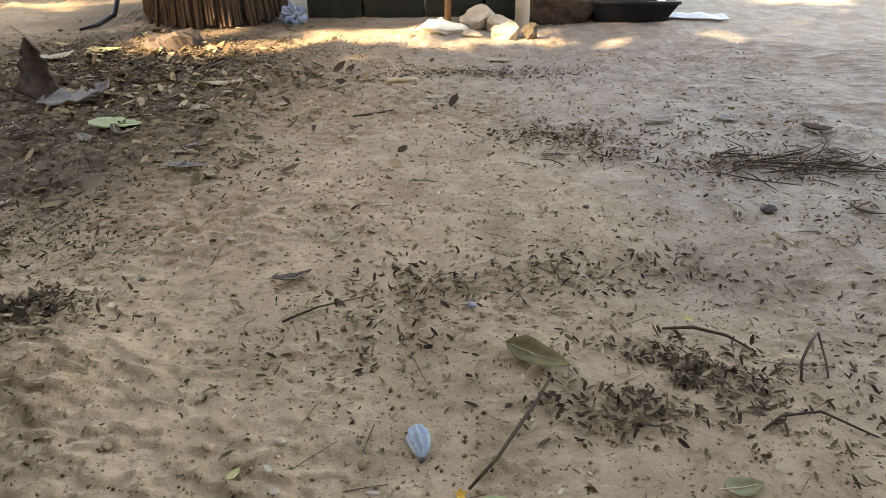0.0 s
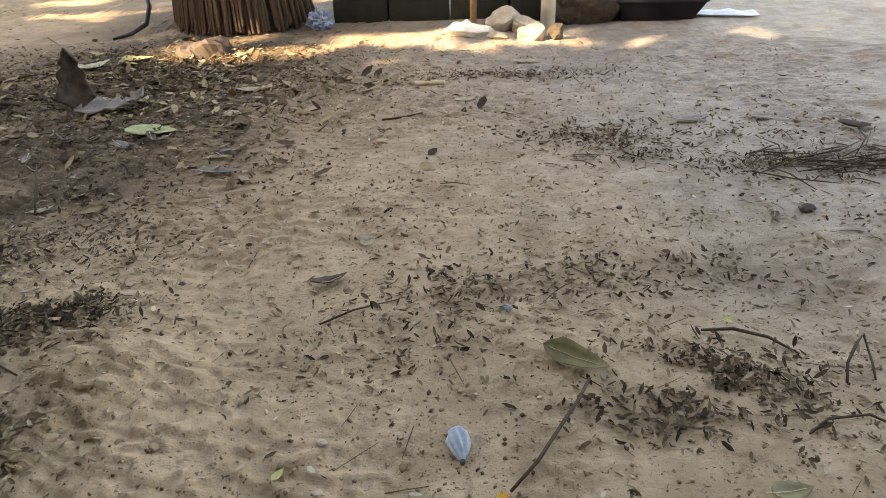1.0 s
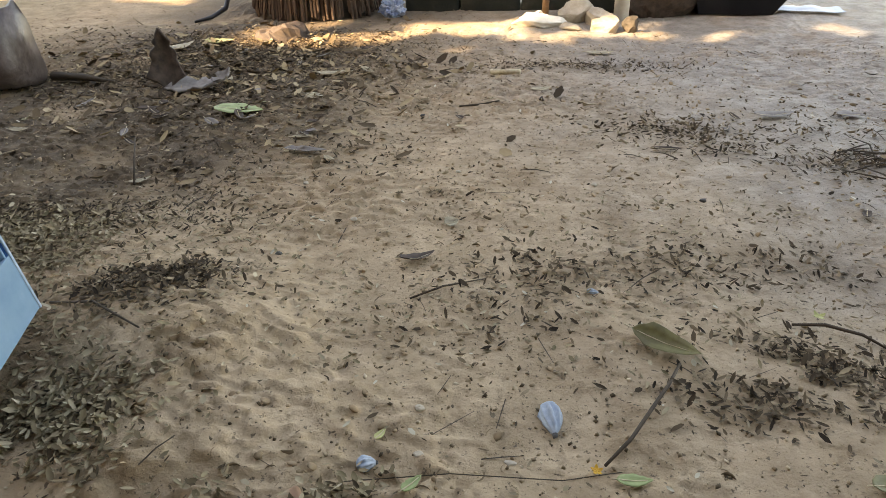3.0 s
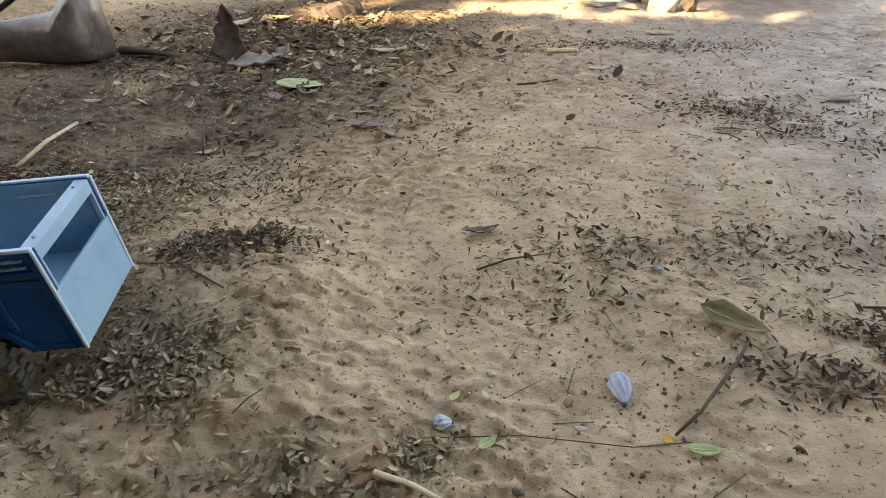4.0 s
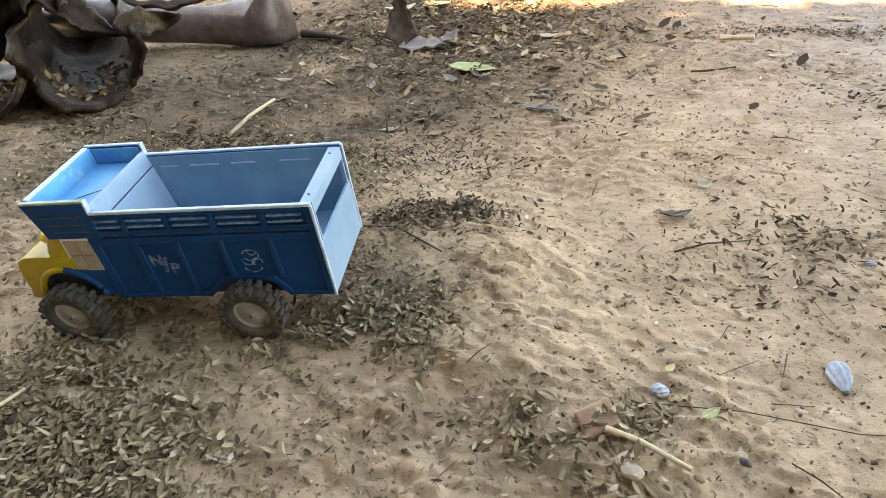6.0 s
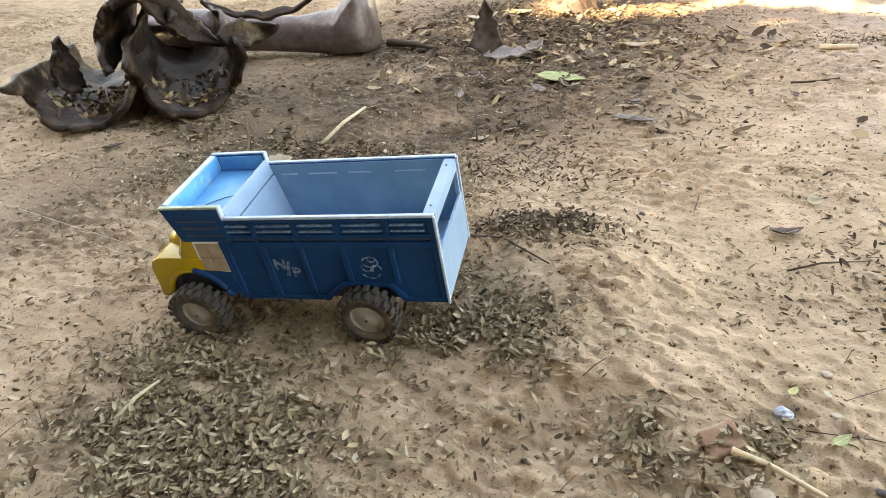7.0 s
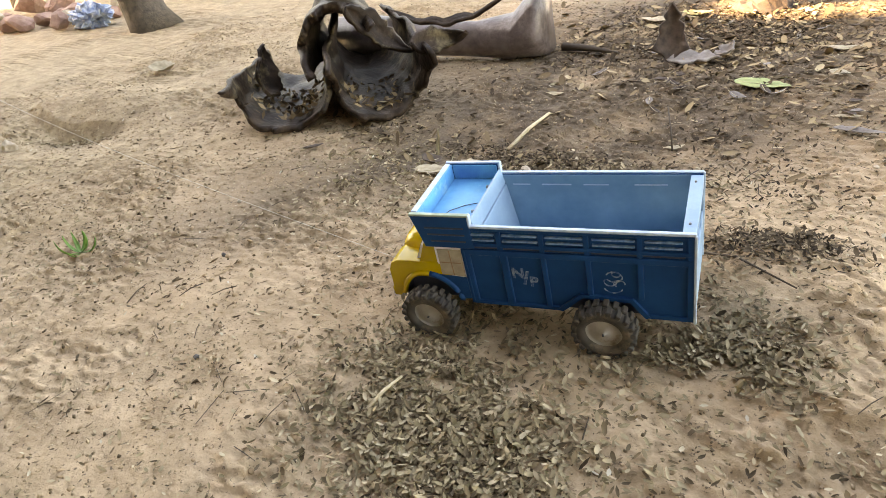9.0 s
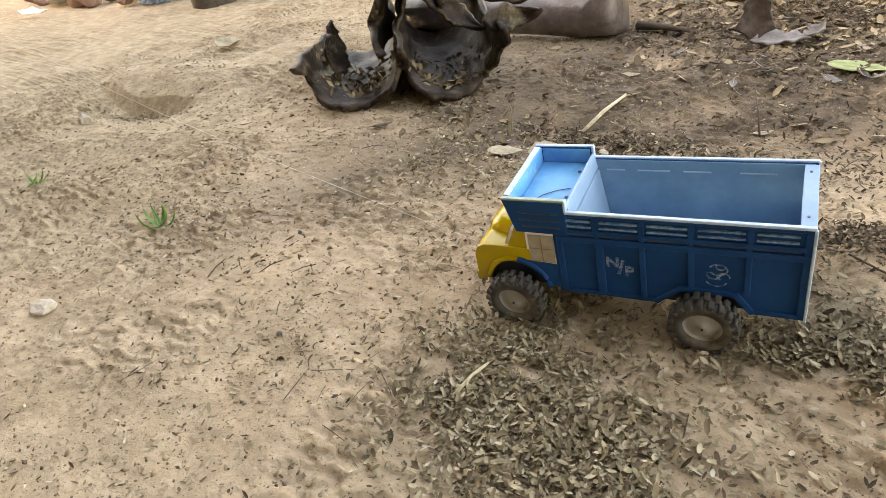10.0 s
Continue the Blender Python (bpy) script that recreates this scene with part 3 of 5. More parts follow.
coarse = np.concatenate([coarse, np.array((-0.75, 1.75)) + rs.normal(0, 1, (450, 2)) * (0.3, 0.28), np.array((-1.75, 1.05)) + rs.normal(0, 1, (160, 2)) * (0.3, 0.1)])
scatter_mesh("coarse_leaf_litter", LEAFLET, LEAFLET_TRIS, coarse, 0.014 + 0.04 * rs.rand(len(coarse)) ** 2, COARSE, "brown and tan dry leaves and bark bits under the palm", "leaf litter", 0.004, 0.3, 25)
OCTA = np.array([(0.5, 0, 0), (-0.45, 0.1, 0), (0, 0.42, 0.05), (0.08, -0.4, 0), (0.05, 0, 0.4), (0, 0, -0.3)])
OCTA_TRIS = [(0, 2, 4), (2, 1, 4), (1, 3, 4), (3, 0, 4), (2, 0, 5), (1, 2, 5), (3, 1, 5), (0, 3, 5)]
crumbs = np.stack([rs.uniform(-4.2, 1.2, 72000), rs.uniform(-0.55, 2.5, 72000)], -1)
crumbs = crumbs[value_noise(crumbs[:, 0] / 0.2, crumbs[:, 1] / 0.14) - 0.25 * np.clip(crumbs[:, 0] + 0.6, 0, 1) * np.clip((crumbs[:, 1] - 0.8) / 0.4, 0, 1) > rs.uniform(-0.45, 0.4, len(crumbs))]
scatter_mesh("soil_crumbs", OCTA, OCTA_TRIS, crumbs, 0.003 + 0.007 * rs.rand(len(crumbs)) ** 3, CRUMB, "brown crumbs of dry earth", "soil crumbs", 0.0005, 0.4, 8)
gold = 1.618
CLOD = np.array([(0, a, b * gold) for a in (1, -1) for b in (1, -1)] + [(a, b * gold, 0) for a in (1, -1) for b in (1, -1)] + [(a * gold, 0, b) for a in (1, -1) for b in (1, -1)], float)
near = np.linalg.norm(CLOD[:, None] - CLOD[None], axis=2) < 2.1
CLOD_TRIS = [(a, b, c) if np.dot(np.cross(CLOD[b] - CLOD[a], CLOD[c] - CLOD[a]), CLOD[a]) > 0 else (a, c, b) for a in range(12) for b in range(a + 1, 12) for c in range(b + 1, 12) if near[a, b] and near[b, c] and near[a, c]]
CLOD = CLOD / 1.9 * np.random.RandomState(2).uniform(0.75, 1.2, (12, 1)) * (0.45, 0.36, 0.12)
clods = np.stack([rs.uniform(-4.2, 1.1, 19000), rs.uniform(-0.5, 2.4, 19000)], -1)
clods = clods[fbm(clods[:, 0] + 8, clods[:, 1], 0.3, 2) - 0.2 * np.clip(clods[:, 0] + 1.0, 0, 1.5) > rs.uniform(-0.35, 0.4, len(clods))]
scatter_mesh("soil_clods", CLOD, CLOD_TRIS, clods, 0.006 + 0.013 * rs.rand(len(clods)) ** 2, CLOD_EARTH, "small sandy brown clods of dry earth", "soil clods", 0.0, 0.3, 18)
STICK = np.array([(-0.5, 0.012, 0.01), (-0.5, -0.012, 0.01), (0.0, 0.014, 0.06), (0.0, -0.014, 0.06), (0.5, 0.008, 0.02), (0.5, -0.008, 0.02), (-0.5, 0, 0.035), (0.0, 0, 0.085), (0.5, 0, 0.036)])
STICK_QUADS = [(0, 2, 7, 6), (2, 4, 8, 7), (6, 7, 3, 1), (7, 8, 5, 3)]
st = np.stack([rs.uniform(-1.9, 1.1, 420), rs.uniform(-0.2, 2.5, 420)], -1)
st = np.concatenate([st, np.array((0.8, 1.38)) + rs.normal(0, 1, (90, 2)) * (0.13, 0.05), np.array((-1.1, 2.1)) + rs.normal(0, 1, (220, 2)) * (0.3, 0.25)])
scatter_mesh("small_twigs", STICK, STICK_QUADS, st, rs.uniform(0.02, 0.075, len(st)), TWIG, "thin dry twigs and stalks strewn on the earth", "twigs", 0.002, 0.08, 9)

# ---- the toy truck: x ahead, y to its left, z up from where the wheels touch ----
truck = empty("toy_truck", TRUCK, "blue and yellow toy goods truck with an empty open bed", "toy truck")
HW = 0.084


def side_wall(s):
    """A side of the bed with its raised frame, stripes and wheel cut-out; s is +1 for the left."""
    y_in, y_out = s * (HW - 0.0075), s * (HW - 0.004)
    outline = [(0.0, 0.0684), (0.066, 0.0684), (0.088, 0.098), (0.158, 0.1), (0.192, 0.0684), (0.345, 0.0684), (0.345, 0.2237), (0.0, 0.2237)]
    wall = part("side_wall", prism(outline, y_in, y_out, 0.0006, 1), BLUE, truck)
    bm = bmesh.new()
    y0, y1 = sorted((y_out - s * 0.0003, s * HW))
    for x0, x1 in ((0.0, 0.01), (0.068, 0.0765), (0.1415, 0.15), (0.208, 0.2165), (0.269, 0.2815), (0.331, 0.345)):
        box(bm, x0, x1, y0, y1, 0.104 if 0.06 < x0 < 0.16 else 0.0690, 0.1735, 0.0012, 1)
    for x0, x1 in ((0.0, 0.01), (0.0682, 0.0763), (0.1417, 0.1498), (0.2082, 0.2163), (0.2735, 0.2825), (0.3235, 0.345)):
        box(bm, x0, x1, y0, y1 - s * 0.0004 if s > 0 else y1, 0.1808, 0.2168, 0.001, 1)
    box(bm, 0.0, 0.345, y0, y1, 0.1705, 0.181, 0.001, 1)
    box(bm, 0.0, 0.345, y0, y1, 0.187, 0.194, 0.001, 1)
    box(bm, 0.0, 0.345, y0, y1, 0.2165, 0.2235, 0.001, 1)
    box(bm, 0.1925, 0.345, y0, y1, 0.0690, 0.077, 0.001, 1)
    box(bm, 0.0, 0.066, y0, y1, 0.0690, 0.077, 0.001, 1)
    arch = [(0.06, 0.072), (0.084, 0.105), (0.162, 0.107), (0.2, 0.072), (0.192, 0.0688), (0.158, 0.1), (0.088, 0.098), (0.067, 0.0688)]
    part("frame_ribs", bm, BLUE, wall)
    part("wheel_arch_rim", prism(arch, y0, y1 + (0.001 if s > 0 else 0)), BLUE, wall)
    for a, b in ((0.322, 0.284), (0.272, 0.217), (0.205, 0.15), (0.137, 0.078), (0.065, 0.016)):
        for z in (0.1985, 0.2085):
            part("stripe", rbox(b, a, *sorted((s * (HW - 0.0046), s * (HW + 0.0006))), z, z + 0.0028, 0.0008, 1), SLAT_WHITE, wall, "worn white painted stripe")
        part("groove", rbox(b - 0.003, a + 0.003, *sorted((s * (HW - 0.0046), s * (HW - 0.003))), 0.1822, 0.186, 0.0004, 1), DARK, wall, "dark sunk groove")
    # faded stripes inside
    for a, b in ((0.3, 0.27), (0.25, 0.2), (0.18, 0.14), (0.1, 0.05)):
        part("inner_stripe", rbox(b, a, *sorted((s * (HW - 0.008), s * (HW - 0.0092))), 0.203, 0.2055, 0.0004, 1), BLUE_EDGE, wall)
    part("inner_lining", rbox(0.004, 0.318, *sorted((s * (HW - 0.0062), s * (HW - 0.0085))), 0.104, 0.2222, 0.0006, 1), BLUE_IN, wall, "greyed pale blue lining")
    part("top_edge", rbox(-0.001, 0.322, *sorted((s * (HW - 0.0058), s * (HW + 0.0006))), 0.2215, 0.2262, 0.0012, 2), BLUE_EDGE, wall, "pale worn edge")
    # side of the roof box over the cab
    box_side = part("roof_box_side", prism([(0.32, 0.183), (0.4045, 0.183), (0.42, 0.2436), (0.3205, 0.2436)], *sorted((s * (HW - 0.007), s * (HW + 0.0005))), 0.0008, 1), BLUE, truck)
    for z in (0.194, 0.2065, 0.219):
        part("groove", rbox(0.331, 0.392 + (z - 0.194) * 0.25, *sorted((s * (HW - 0.001), s * (HW + 0.0014))), z, z + 0.0034, 0.0008, 1), DARK, box_side, "dark louvre strip")
    part("top_edge", rbox(0.3195, 0.42, *sorted((s * (HW - 0.006), s * (HW + 0.0012))), 0.2416, 0.2456, 0.0012, 2), GREEN_EDGE if s > 0 else BLUE_EDGE, box_side, "chipped pale green edge" if s > 0 else "pale worn edge")
    part("inner_lining", rbox(0.325, 0.4065, *sorted((s * (HW - 0.0072), s * (HW - 0.0088))), 0.216, 0.2412, 0.0005, 1), BLUE_SKY, box_side, "sky blue lining")
    part("step_edge", rbox(0.3185, 0.3225, *sorted((s * (HW - 0.0085), s * (HW + 0.001))), 0.224, 0.2445, 0.001, 1), BLUE_EDGE, box_side)
    return wall


for s in (1, -1):
    wall = side_wall(s)


def lettering(text, size, mat, parent, m, depth=0.0006, name="lettering", label="", spread_by=1.0):
    """Raised letters from the built-in font; x along the text, z up, seen from -y before m."""
    cu = bpy.data.curves.new("letters", "FONT")
    cu.body, cu.size, cu.extrude, cu.align_x, cu.align_y, cu.space_character, cu.offset = text, size, depth, "CENTER", "CENTER", spread_by, 0.0006 * size / 0.02
    tmp = bpy.data.objects.new("letters", cu)
    me = bpy.data.meshes.new_from_object(tmp)
    bpy.data.objects.remove(tmp)
    me.transform(Matrix.Rotation(radians(90), 4, "X"))
    me.materials.clear()
    me.materials.append(mat)
    ob = new(name, me)
    ob.parent = parent
    ob.matrix_basis = m
    return tagged(ob, label)


# marks on the left side
lettering("N", 0.027, INK_WHITE, truck, pose(0.257, HW - 0.0036, 0.136, 0, 0, 180), name="side_mark", label="worn white letter")
lettering("P", 0.026, INK_WHITE, truck, pose(0.233, HW - 0.0036, 0.121, 0, 0, 180), name="side_mark", label="worn white letter")
lettering("/", 0.036, INK_WHITE, truck, pose(0.245, HW - 0.0036, 0.127, 0, 0, 180), name="side_mark", label="worn white stroke")
bm = bmesh.new()
for dx, dz, r, a0, a1 in ((0, 0.004, 0.012, 20, 330), (-0.003, 0.009, 0.006, 0, 360), (0.006, -0.006, 0.009, 150, 400), (-0.007, -0.008, 0.008, -60, 190), (0.002, -0.015, 0.014, 200, 340)):
    arc = [radians(a0 + (a1 - a0) * k / 12) for k in range(13)]
    tube(bm, [(0.11 + dx + r * math.cos(a), HW - 0.0038, 0.138 + dz + 0.8 * r * math.sin(a)) for a in arc], 0.0011, 5)
part("side_mark", bm, INK_WHITE, truck, "worn white painted flourish")

# bed, bulkhead and tailgate
part("bed_floor", rbox(0.002, 0.33, -HW + 0.0065, HW - 0.0065, 0.1025, 0.108, 0.001, 1), BLUE_IN, truck, "dusty grey blue bed floor")
# filler blocks below; their near-black colour paints in the shade under the truck
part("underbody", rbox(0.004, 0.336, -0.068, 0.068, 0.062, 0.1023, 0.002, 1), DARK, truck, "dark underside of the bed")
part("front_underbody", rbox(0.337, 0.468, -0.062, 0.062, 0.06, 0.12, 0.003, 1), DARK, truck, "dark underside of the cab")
part("bulkhead", prism([(0.2985, 0.1082), (0.303, 0.1082), (0.3165, 0.205), (0.312, 0.205)], -HW + 0.009, HW - 0.009, 0.0008, 1), BLUE_PALE, truck, "pale lilac front board")
part("roof_box_back", prism([(0.3135, 0.207), (0.317, 0.207), (0.3222, 0.234), (0.3187, 0.234)], -HW + 0.007, HW - 0.007, 0.001, 2), BLUE_PALE, truck, "pale worn cross board")
part("roof_box_floor", rbox(0.3205, 0.407, -HW + 0.0072, HW - 0.0072, 0.211, 0.2155, 0.0008, 1), BLUE_SKY, truck, "scuffed sky blue tray")
part("roof_box_base", rbox(0.322, 0.398, -HW + 0.0072, HW - 0.0072, 0.183, 0.19, 0.0008, 1), BLUE, truck)
for y in (0.03, -0.045):
    part("screw", lathe([(0, 0.0035), (0.0022, 0.003), (0.0028, 0.0005), (0.0028, -0.002)], 10, "Z"), STEEL, truck).matrix_basis = pose(0.335, y, 0.2165)
bm = tube(bmesh.new(), [(0.39, 0.06, 0.2162), (0.375, 0.03, 0.2175), (0.355, 0.012, 0.2165), (0.335, 0.005, 0.217)], 0.0006, 5)
part("loose_wire", bm, DARK, truck, "thin dark wire", True)
tailgate = part("tailgate", rbox(-0.001, 0.0035, -HW + 0.002, HW - 0.002, 0.0684, 0.16, 0.001, 2), BLUE_PALE, truck, "pale lilac blue tailgate")
part("top_rail", rbox(-0.001, 0.017, -HW + 0.0088, HW - 0.0088, 0.204, 0.2225, 0.001, 2), BLUE_PALE, tailgate, "pale worn cross rail")
for s in (1, -1):
    part("corner_post", rbox(-0.001, 0.006, *sorted((s * (HW - 0.0125), s * (HW - 0.0088))), 0.16, 0.204, 0.0008, 1), BLUE_PALE, tailgate)
    part("edge_strip", rbox(-0.0028, 0.0012, *sorted((s * (HW - 0.003), s * (HW + 0.0014))), 0.0675, 0.223, 0.0008, 1), BLUE_EDGE, tailgate, "pale worn edge")
    part("nail", lathe([(0, 0.0025), (0.0018, 0.002), (0.002, -0.001)], 8, "Z"), STEEL, tailgate).matrix_basis = pose(0.009, s * 0.055, 0.2225)
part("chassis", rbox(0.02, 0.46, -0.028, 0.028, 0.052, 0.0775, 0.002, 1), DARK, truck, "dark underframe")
part("cab_wall", prism([(0.336, 0.079), (0.36, 0.079), (0.372, 0.12), (0.392, 0.128), (0.392, 0.182), (0.336, 0.182)], -HW + 0.003, HW - 0.003, 0.0015, 1), BLUE, truck, "blue cab door panel")

# side windows and door lines
for s in (1, -1):
    win = part("side_window", prism([(0.347, 0.124), (0.389, 0.127), (0.3875, 0.178), (0.3455, 0.178)], *sorted((s * (HW - 0.004), s * (HW - 0.0006))), 0.0006, 1), CREAM, truck, "cream painted window panel")
    part("window_frame", prism([(0.343, 0.1205), (0.393, 0.1235), (0.3915, 0.182), (0.342, 0.182)], *sorted((s * (HW - 0.0045), s * (HW - 0.0018))), 0.0005, 1), WHITE, win, "chipped white frame")
    for x in (0.3655,):
        part("glazing_bar", rbox(x, x + 0.0018, *sorted((s * (HW - 0.002), s * (HW + 0.0002))), 0.127, 0.176, 0.0003, 1), POST_WOOD, win)
    part("glazing_bar", rbox(0.349, 0.387, *sorted((s * (HW - 0.002), s * (HW + 0.0001))), 0.151, 0.1528, 0.0003, 1), POST_WOOD, win)
    part("door_edge", rbox(0.3388, 0.34, *sorted((s * (HW - 0.002), s * (HW + 0.0012))), 0.073, 0.18, 0.0004, 1), BLUE if s > 0 else SLAT_WHITE, truck, "raised blue door line" if s > 0 else "worn white painted door line")

# yellow nose
def nose(bm):
    for v in bm.verts:
        if v.co.x > 0.43:
            v.co.x = 0.43 + (v.co.x - 0.43) * 0.84
    return bm


cab = part("cab_front", prism([(0.388, 0.123), (0.45, 0.123), (0.448, 0.127), (0.4325, 0.136), (0.4085, 0.19), (0.388, 0.19)], -HW + 0.003, HW - 0.003, 0.005, 3), YELLOW, truck, "glossy yellow moulded cab", True)


def bonnet_mesh():
    """The middle lobe: narrow and low at the nose, wide and high at the screen."""
    bm = bmesh.new()
    rings = []
    for x, w, top in ((0.42, 0.056, 0.176), (0.44, 0.053, 0.176), (0.46, 0.049, 0.173), (0.474, 0.045, 0.167), (0.485, 0.042, 0.157), (0.493, 0.04, 0.142), (0.497, 0.039, 0.118), (0.498, 0.038, 0.08)):
        ring = []
        for k in range(17):
            a = math.pi * k / 16
            c, s = math.cos(a), math.sin(a)
            ring.append(bm.verts.new((x, w * math.copysign(abs(c) ** 0.45, c), 0.075 + (top - 0.075) * abs(s) ** 0.4)))
        rings.append(ring)
    for p, q in zip(rings, rings[1:]):
        for k in range(16):
            bm.faces.new((p[k], q[k], q[k + 1], p[k + 1]))
    bm.faces.new(rings[-1])
    return bm


part("bonnet", nose(bonnet_mesh()), YELLOW, cab, "", True)
part("grille_hollow", nose(rbox(0.4945, 0.4975, -0.03, 0.03, 0.088, 0.091, 0.0008, 1)), YELLOW, cab)
for s in (1, -1):
    arc = [(0.42 + 0.057 * math.cos(radians(a)), 0.066 + 0.057 * math.sin(radians(a))) for a in range(12, 169, 12)]
    outline = [(0.5, 0.0715), (0.5025, 0.095), (0.5, 0.128), (0.492, 0.143), (0.478, 0.149), (0.45, 0.15), (0.39, 0.148), (0.366, 0.118)] + arc[::-1]
    fender = part("fender", nose(prism(outline, *sorted((s * 0.036, s * (HW - 0.001))), 0.0095, 5)), YELLOW, cab, "", True)
    rim = bmesh.new()
    tube(rim, [(0.42 + 0.06 * math.cos(radians(a)), s * (HW - 0.002), 0.066 + 0.06 * math.sin(radians(a))) for a in range(14, 106, 10)], 0.0056, 8)
    part("arch_flare", nose(rim), YELLOW, fender, "", True)
    liner = [(0.42 + r * math.cos(radians(a)), 0.066 + r * math.sin(radians(a))) for r, span in ((0.0585, range(0, 181, 12)), (0.0535, range(180, -1, -12))) for a in span]
    # liner and well plate carry the shade of the arch in their near-black colour
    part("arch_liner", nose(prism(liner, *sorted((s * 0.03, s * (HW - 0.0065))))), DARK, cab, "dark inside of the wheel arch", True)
    skirt = [(0.345, 0.079), (0.345, 0.1225), (0.393, 0.1262)] + [(0.42 + 0.0575 * math.cos(radians(a)), 0.066 + 0.0575 * math.sin(radians(a))) for a in range(108, 169, 10)]
    part("lower_skirt", prism(skirt, *sorted((s * 0.05, s * (HW + 0.0004)))), BLUE, cab, "dark blue lower door")
    rear_flare = tube(bmesh.new(), [(0.42 + 0.06 * math.cos(radians(a)), s * (HW - 0.001), 0.066 + 0.06 * math.sin(radians(a))) for a in range(98, 172, 8)], 0.0056, 8)
    part("rear_arch_flare", rear_flare, BLUE, cab, "dark blue rear half of the arch", True)
    lamp = part("headlight", nose(rbox(0.5005, 0.5045, *sorted((s * 0.048, s * 0.068)), 0.1, 0.117, 0.0018, 2)), LAMP_GREY, fender, "dull square headlight", True)
    part("wheel_well", prism([(0.42 + 0.0545 * math.cos(radians(a)), 0.066 + 0.0545 * math.sin(radians(a))) for a in range(0, 181, 15)], *sorted((s * 0.03, s * 0.038))), DARK, cab, "dark wheel well")
part("bumper", nose(rbox(0.492, 0.511, -0.081, 0.081, 0.0655, 0.0875, 0.006, 3)), YELLOW, cab, "", True)

# windscreen, painted white with red line drawings
outline = [(-0.074, 0.136), (0.074, 0.136), (0.0715, 0.176), (0.045, 0.19), (0.0, 0.196), (-0.045, 0.19), (-0.0715, 0.176)]


def on_screen(y, z, lift):
    x = 0.4365 - (z - 0.136) * 0.445 + lift
    return (x, y, z + lift * 0.4)


def screen_plate(pts, lift0, lift1):
    b = bmesh.new()
    front = [b.verts.new(on_screen(y, z, lift1)) for y, z in pts]
    back = [b.verts.new(on_screen(y, z, lift0)) for y, z in pts]
    b.faces.new(front)
    b.faces.new(back[::-1])
    for k in range(len(pts)):
        j = (k + 1) % len(pts)
        b.faces.new((front[k], back[k], back[j], front[j]))
    return b


windscreen = part("windscreen", screen_plate(outline, -0.003, 0.0022), WHITE, truck, "white painted windscreen panel")
part("screen_bar", screen_plate([(-0.0016, 0.1365), (0.0016, 0.1365), (0.0016, 0.193), (-0.0016, 0.193)], 0.001, 0.0028), DARK, windscreen)
ring = [(0, 0.137), (0.0725, 0.137), (0.07, 0.176), (0.045, 0.1885), (0, 0.194), (-0.045, 0.1885), (-0.07, 0.176), (-0.0725, 0.137), (0, 0.137)]
part("screen_outline", tube(bmesh.new(), [on_screen(y, z, 0.0024) for y, z in ring], 0.0009, 5), DARK, windscreen)
for cy in (-0.036, 0.036):
    loops = bmesh.new()
    for dy, dz, r, squash in ((0, 0.012, 0.0075, 1.0), (0, -0.006, 0.011, 0.8), (0.012, -0.008, 0.007, 0.6), (-0.013, -0.006, 0.006, 0.7)):
        tube(loops, [on_screen(cy + dy + r * math.cos(a * math.pi / 6), 0.161 + dz + r * squash * math.sin(a * math.pi / 6), 0.0024) for a in range(13)], 0.0006, 4)
    part("line_ornament", loops, RED_LINE, windscreen, "plain red looped line ornament")

# sign over the cab
sign_pts = [(-0.0838, 0.186), (-0.0838, 0.2422), (0.0838, 0.2422), (0.0838, 0.186)] + [(0.08 - 0.16 * k / 12, 0.1885 + 0.0165 * math.sin(math.pi * k / 12) ** 0.8) for k in range(13)]


def on_sign(y, z, lift):
    return (0.4025 + (z - 0.186) * 0.245 + lift + 0.001, y, z)


def sign_plate(pts, a, b):
    bmx = bmesh.new()
    front = [bmx.verts.new(on_sign(y, z, b)) for y, z in pts]
    back = [bmx.verts.new(on_sign(y, z, a)) for y, z in pts]
    bmx.faces.new(front)
    bmx.faces.new(back[::-1])
    for k in range(len(pts)):
        j = (k + 1) % len(pts)
        bmx.faces.new((front[k], back[k], back[j], front[j]))
    return bmx


part("sign_top_edge", rbox(0.4095, 0.4195, -HW + 0.009, HW - 0.009, 0.2424, 0.2452, 0.001, 1), BLUE_EDGE, truck, "pale worn edge")
sign = part("sign_board", sign_plate(sign_pts, -0.0005, 0.001), RED, truck, "red sign board with white words")
part("sign_back", rbox(0.4075, 0.4135, -HW + 0.0075, HW - 0.0075, 0.206, 0.243, 0.0008, 1), BLUE_SKY, truck, "sky blue back of the sign")
for k in range(25):
    y = -0.079 + 0.158 * k / 24
    z = 0.1885 + 0.0165 * max(0, math.sin(math.pi * (y + 0.08) / 0.16)) ** 0.8
    sc = sign_plate([(y + 0.0042 * math.cos(a * math.pi / 5), z + 0.0005 + 0.0042 * math.sin(a * math.pi / 5)) for a in range(10)], 0.0005, 0.0022)
    part("scallop", sc, YELLOW if k % 2 else WHITE, sign)
for z, h in ((0.2405, 0.0014), (0.1864, 0.0012)):
    part("sign_border", sign_plate([(-0.083, z), (0.083, z), (0.083, z + h), (-0.083, z + h)] if z > 0.2 else [(-0.083, 0.187), (-0.0818, 0.187), (-0.0818, 0.243), (-0.083, 0.243)], 0.0005, 0.0018), WHITE, sign)
lean = 13.8
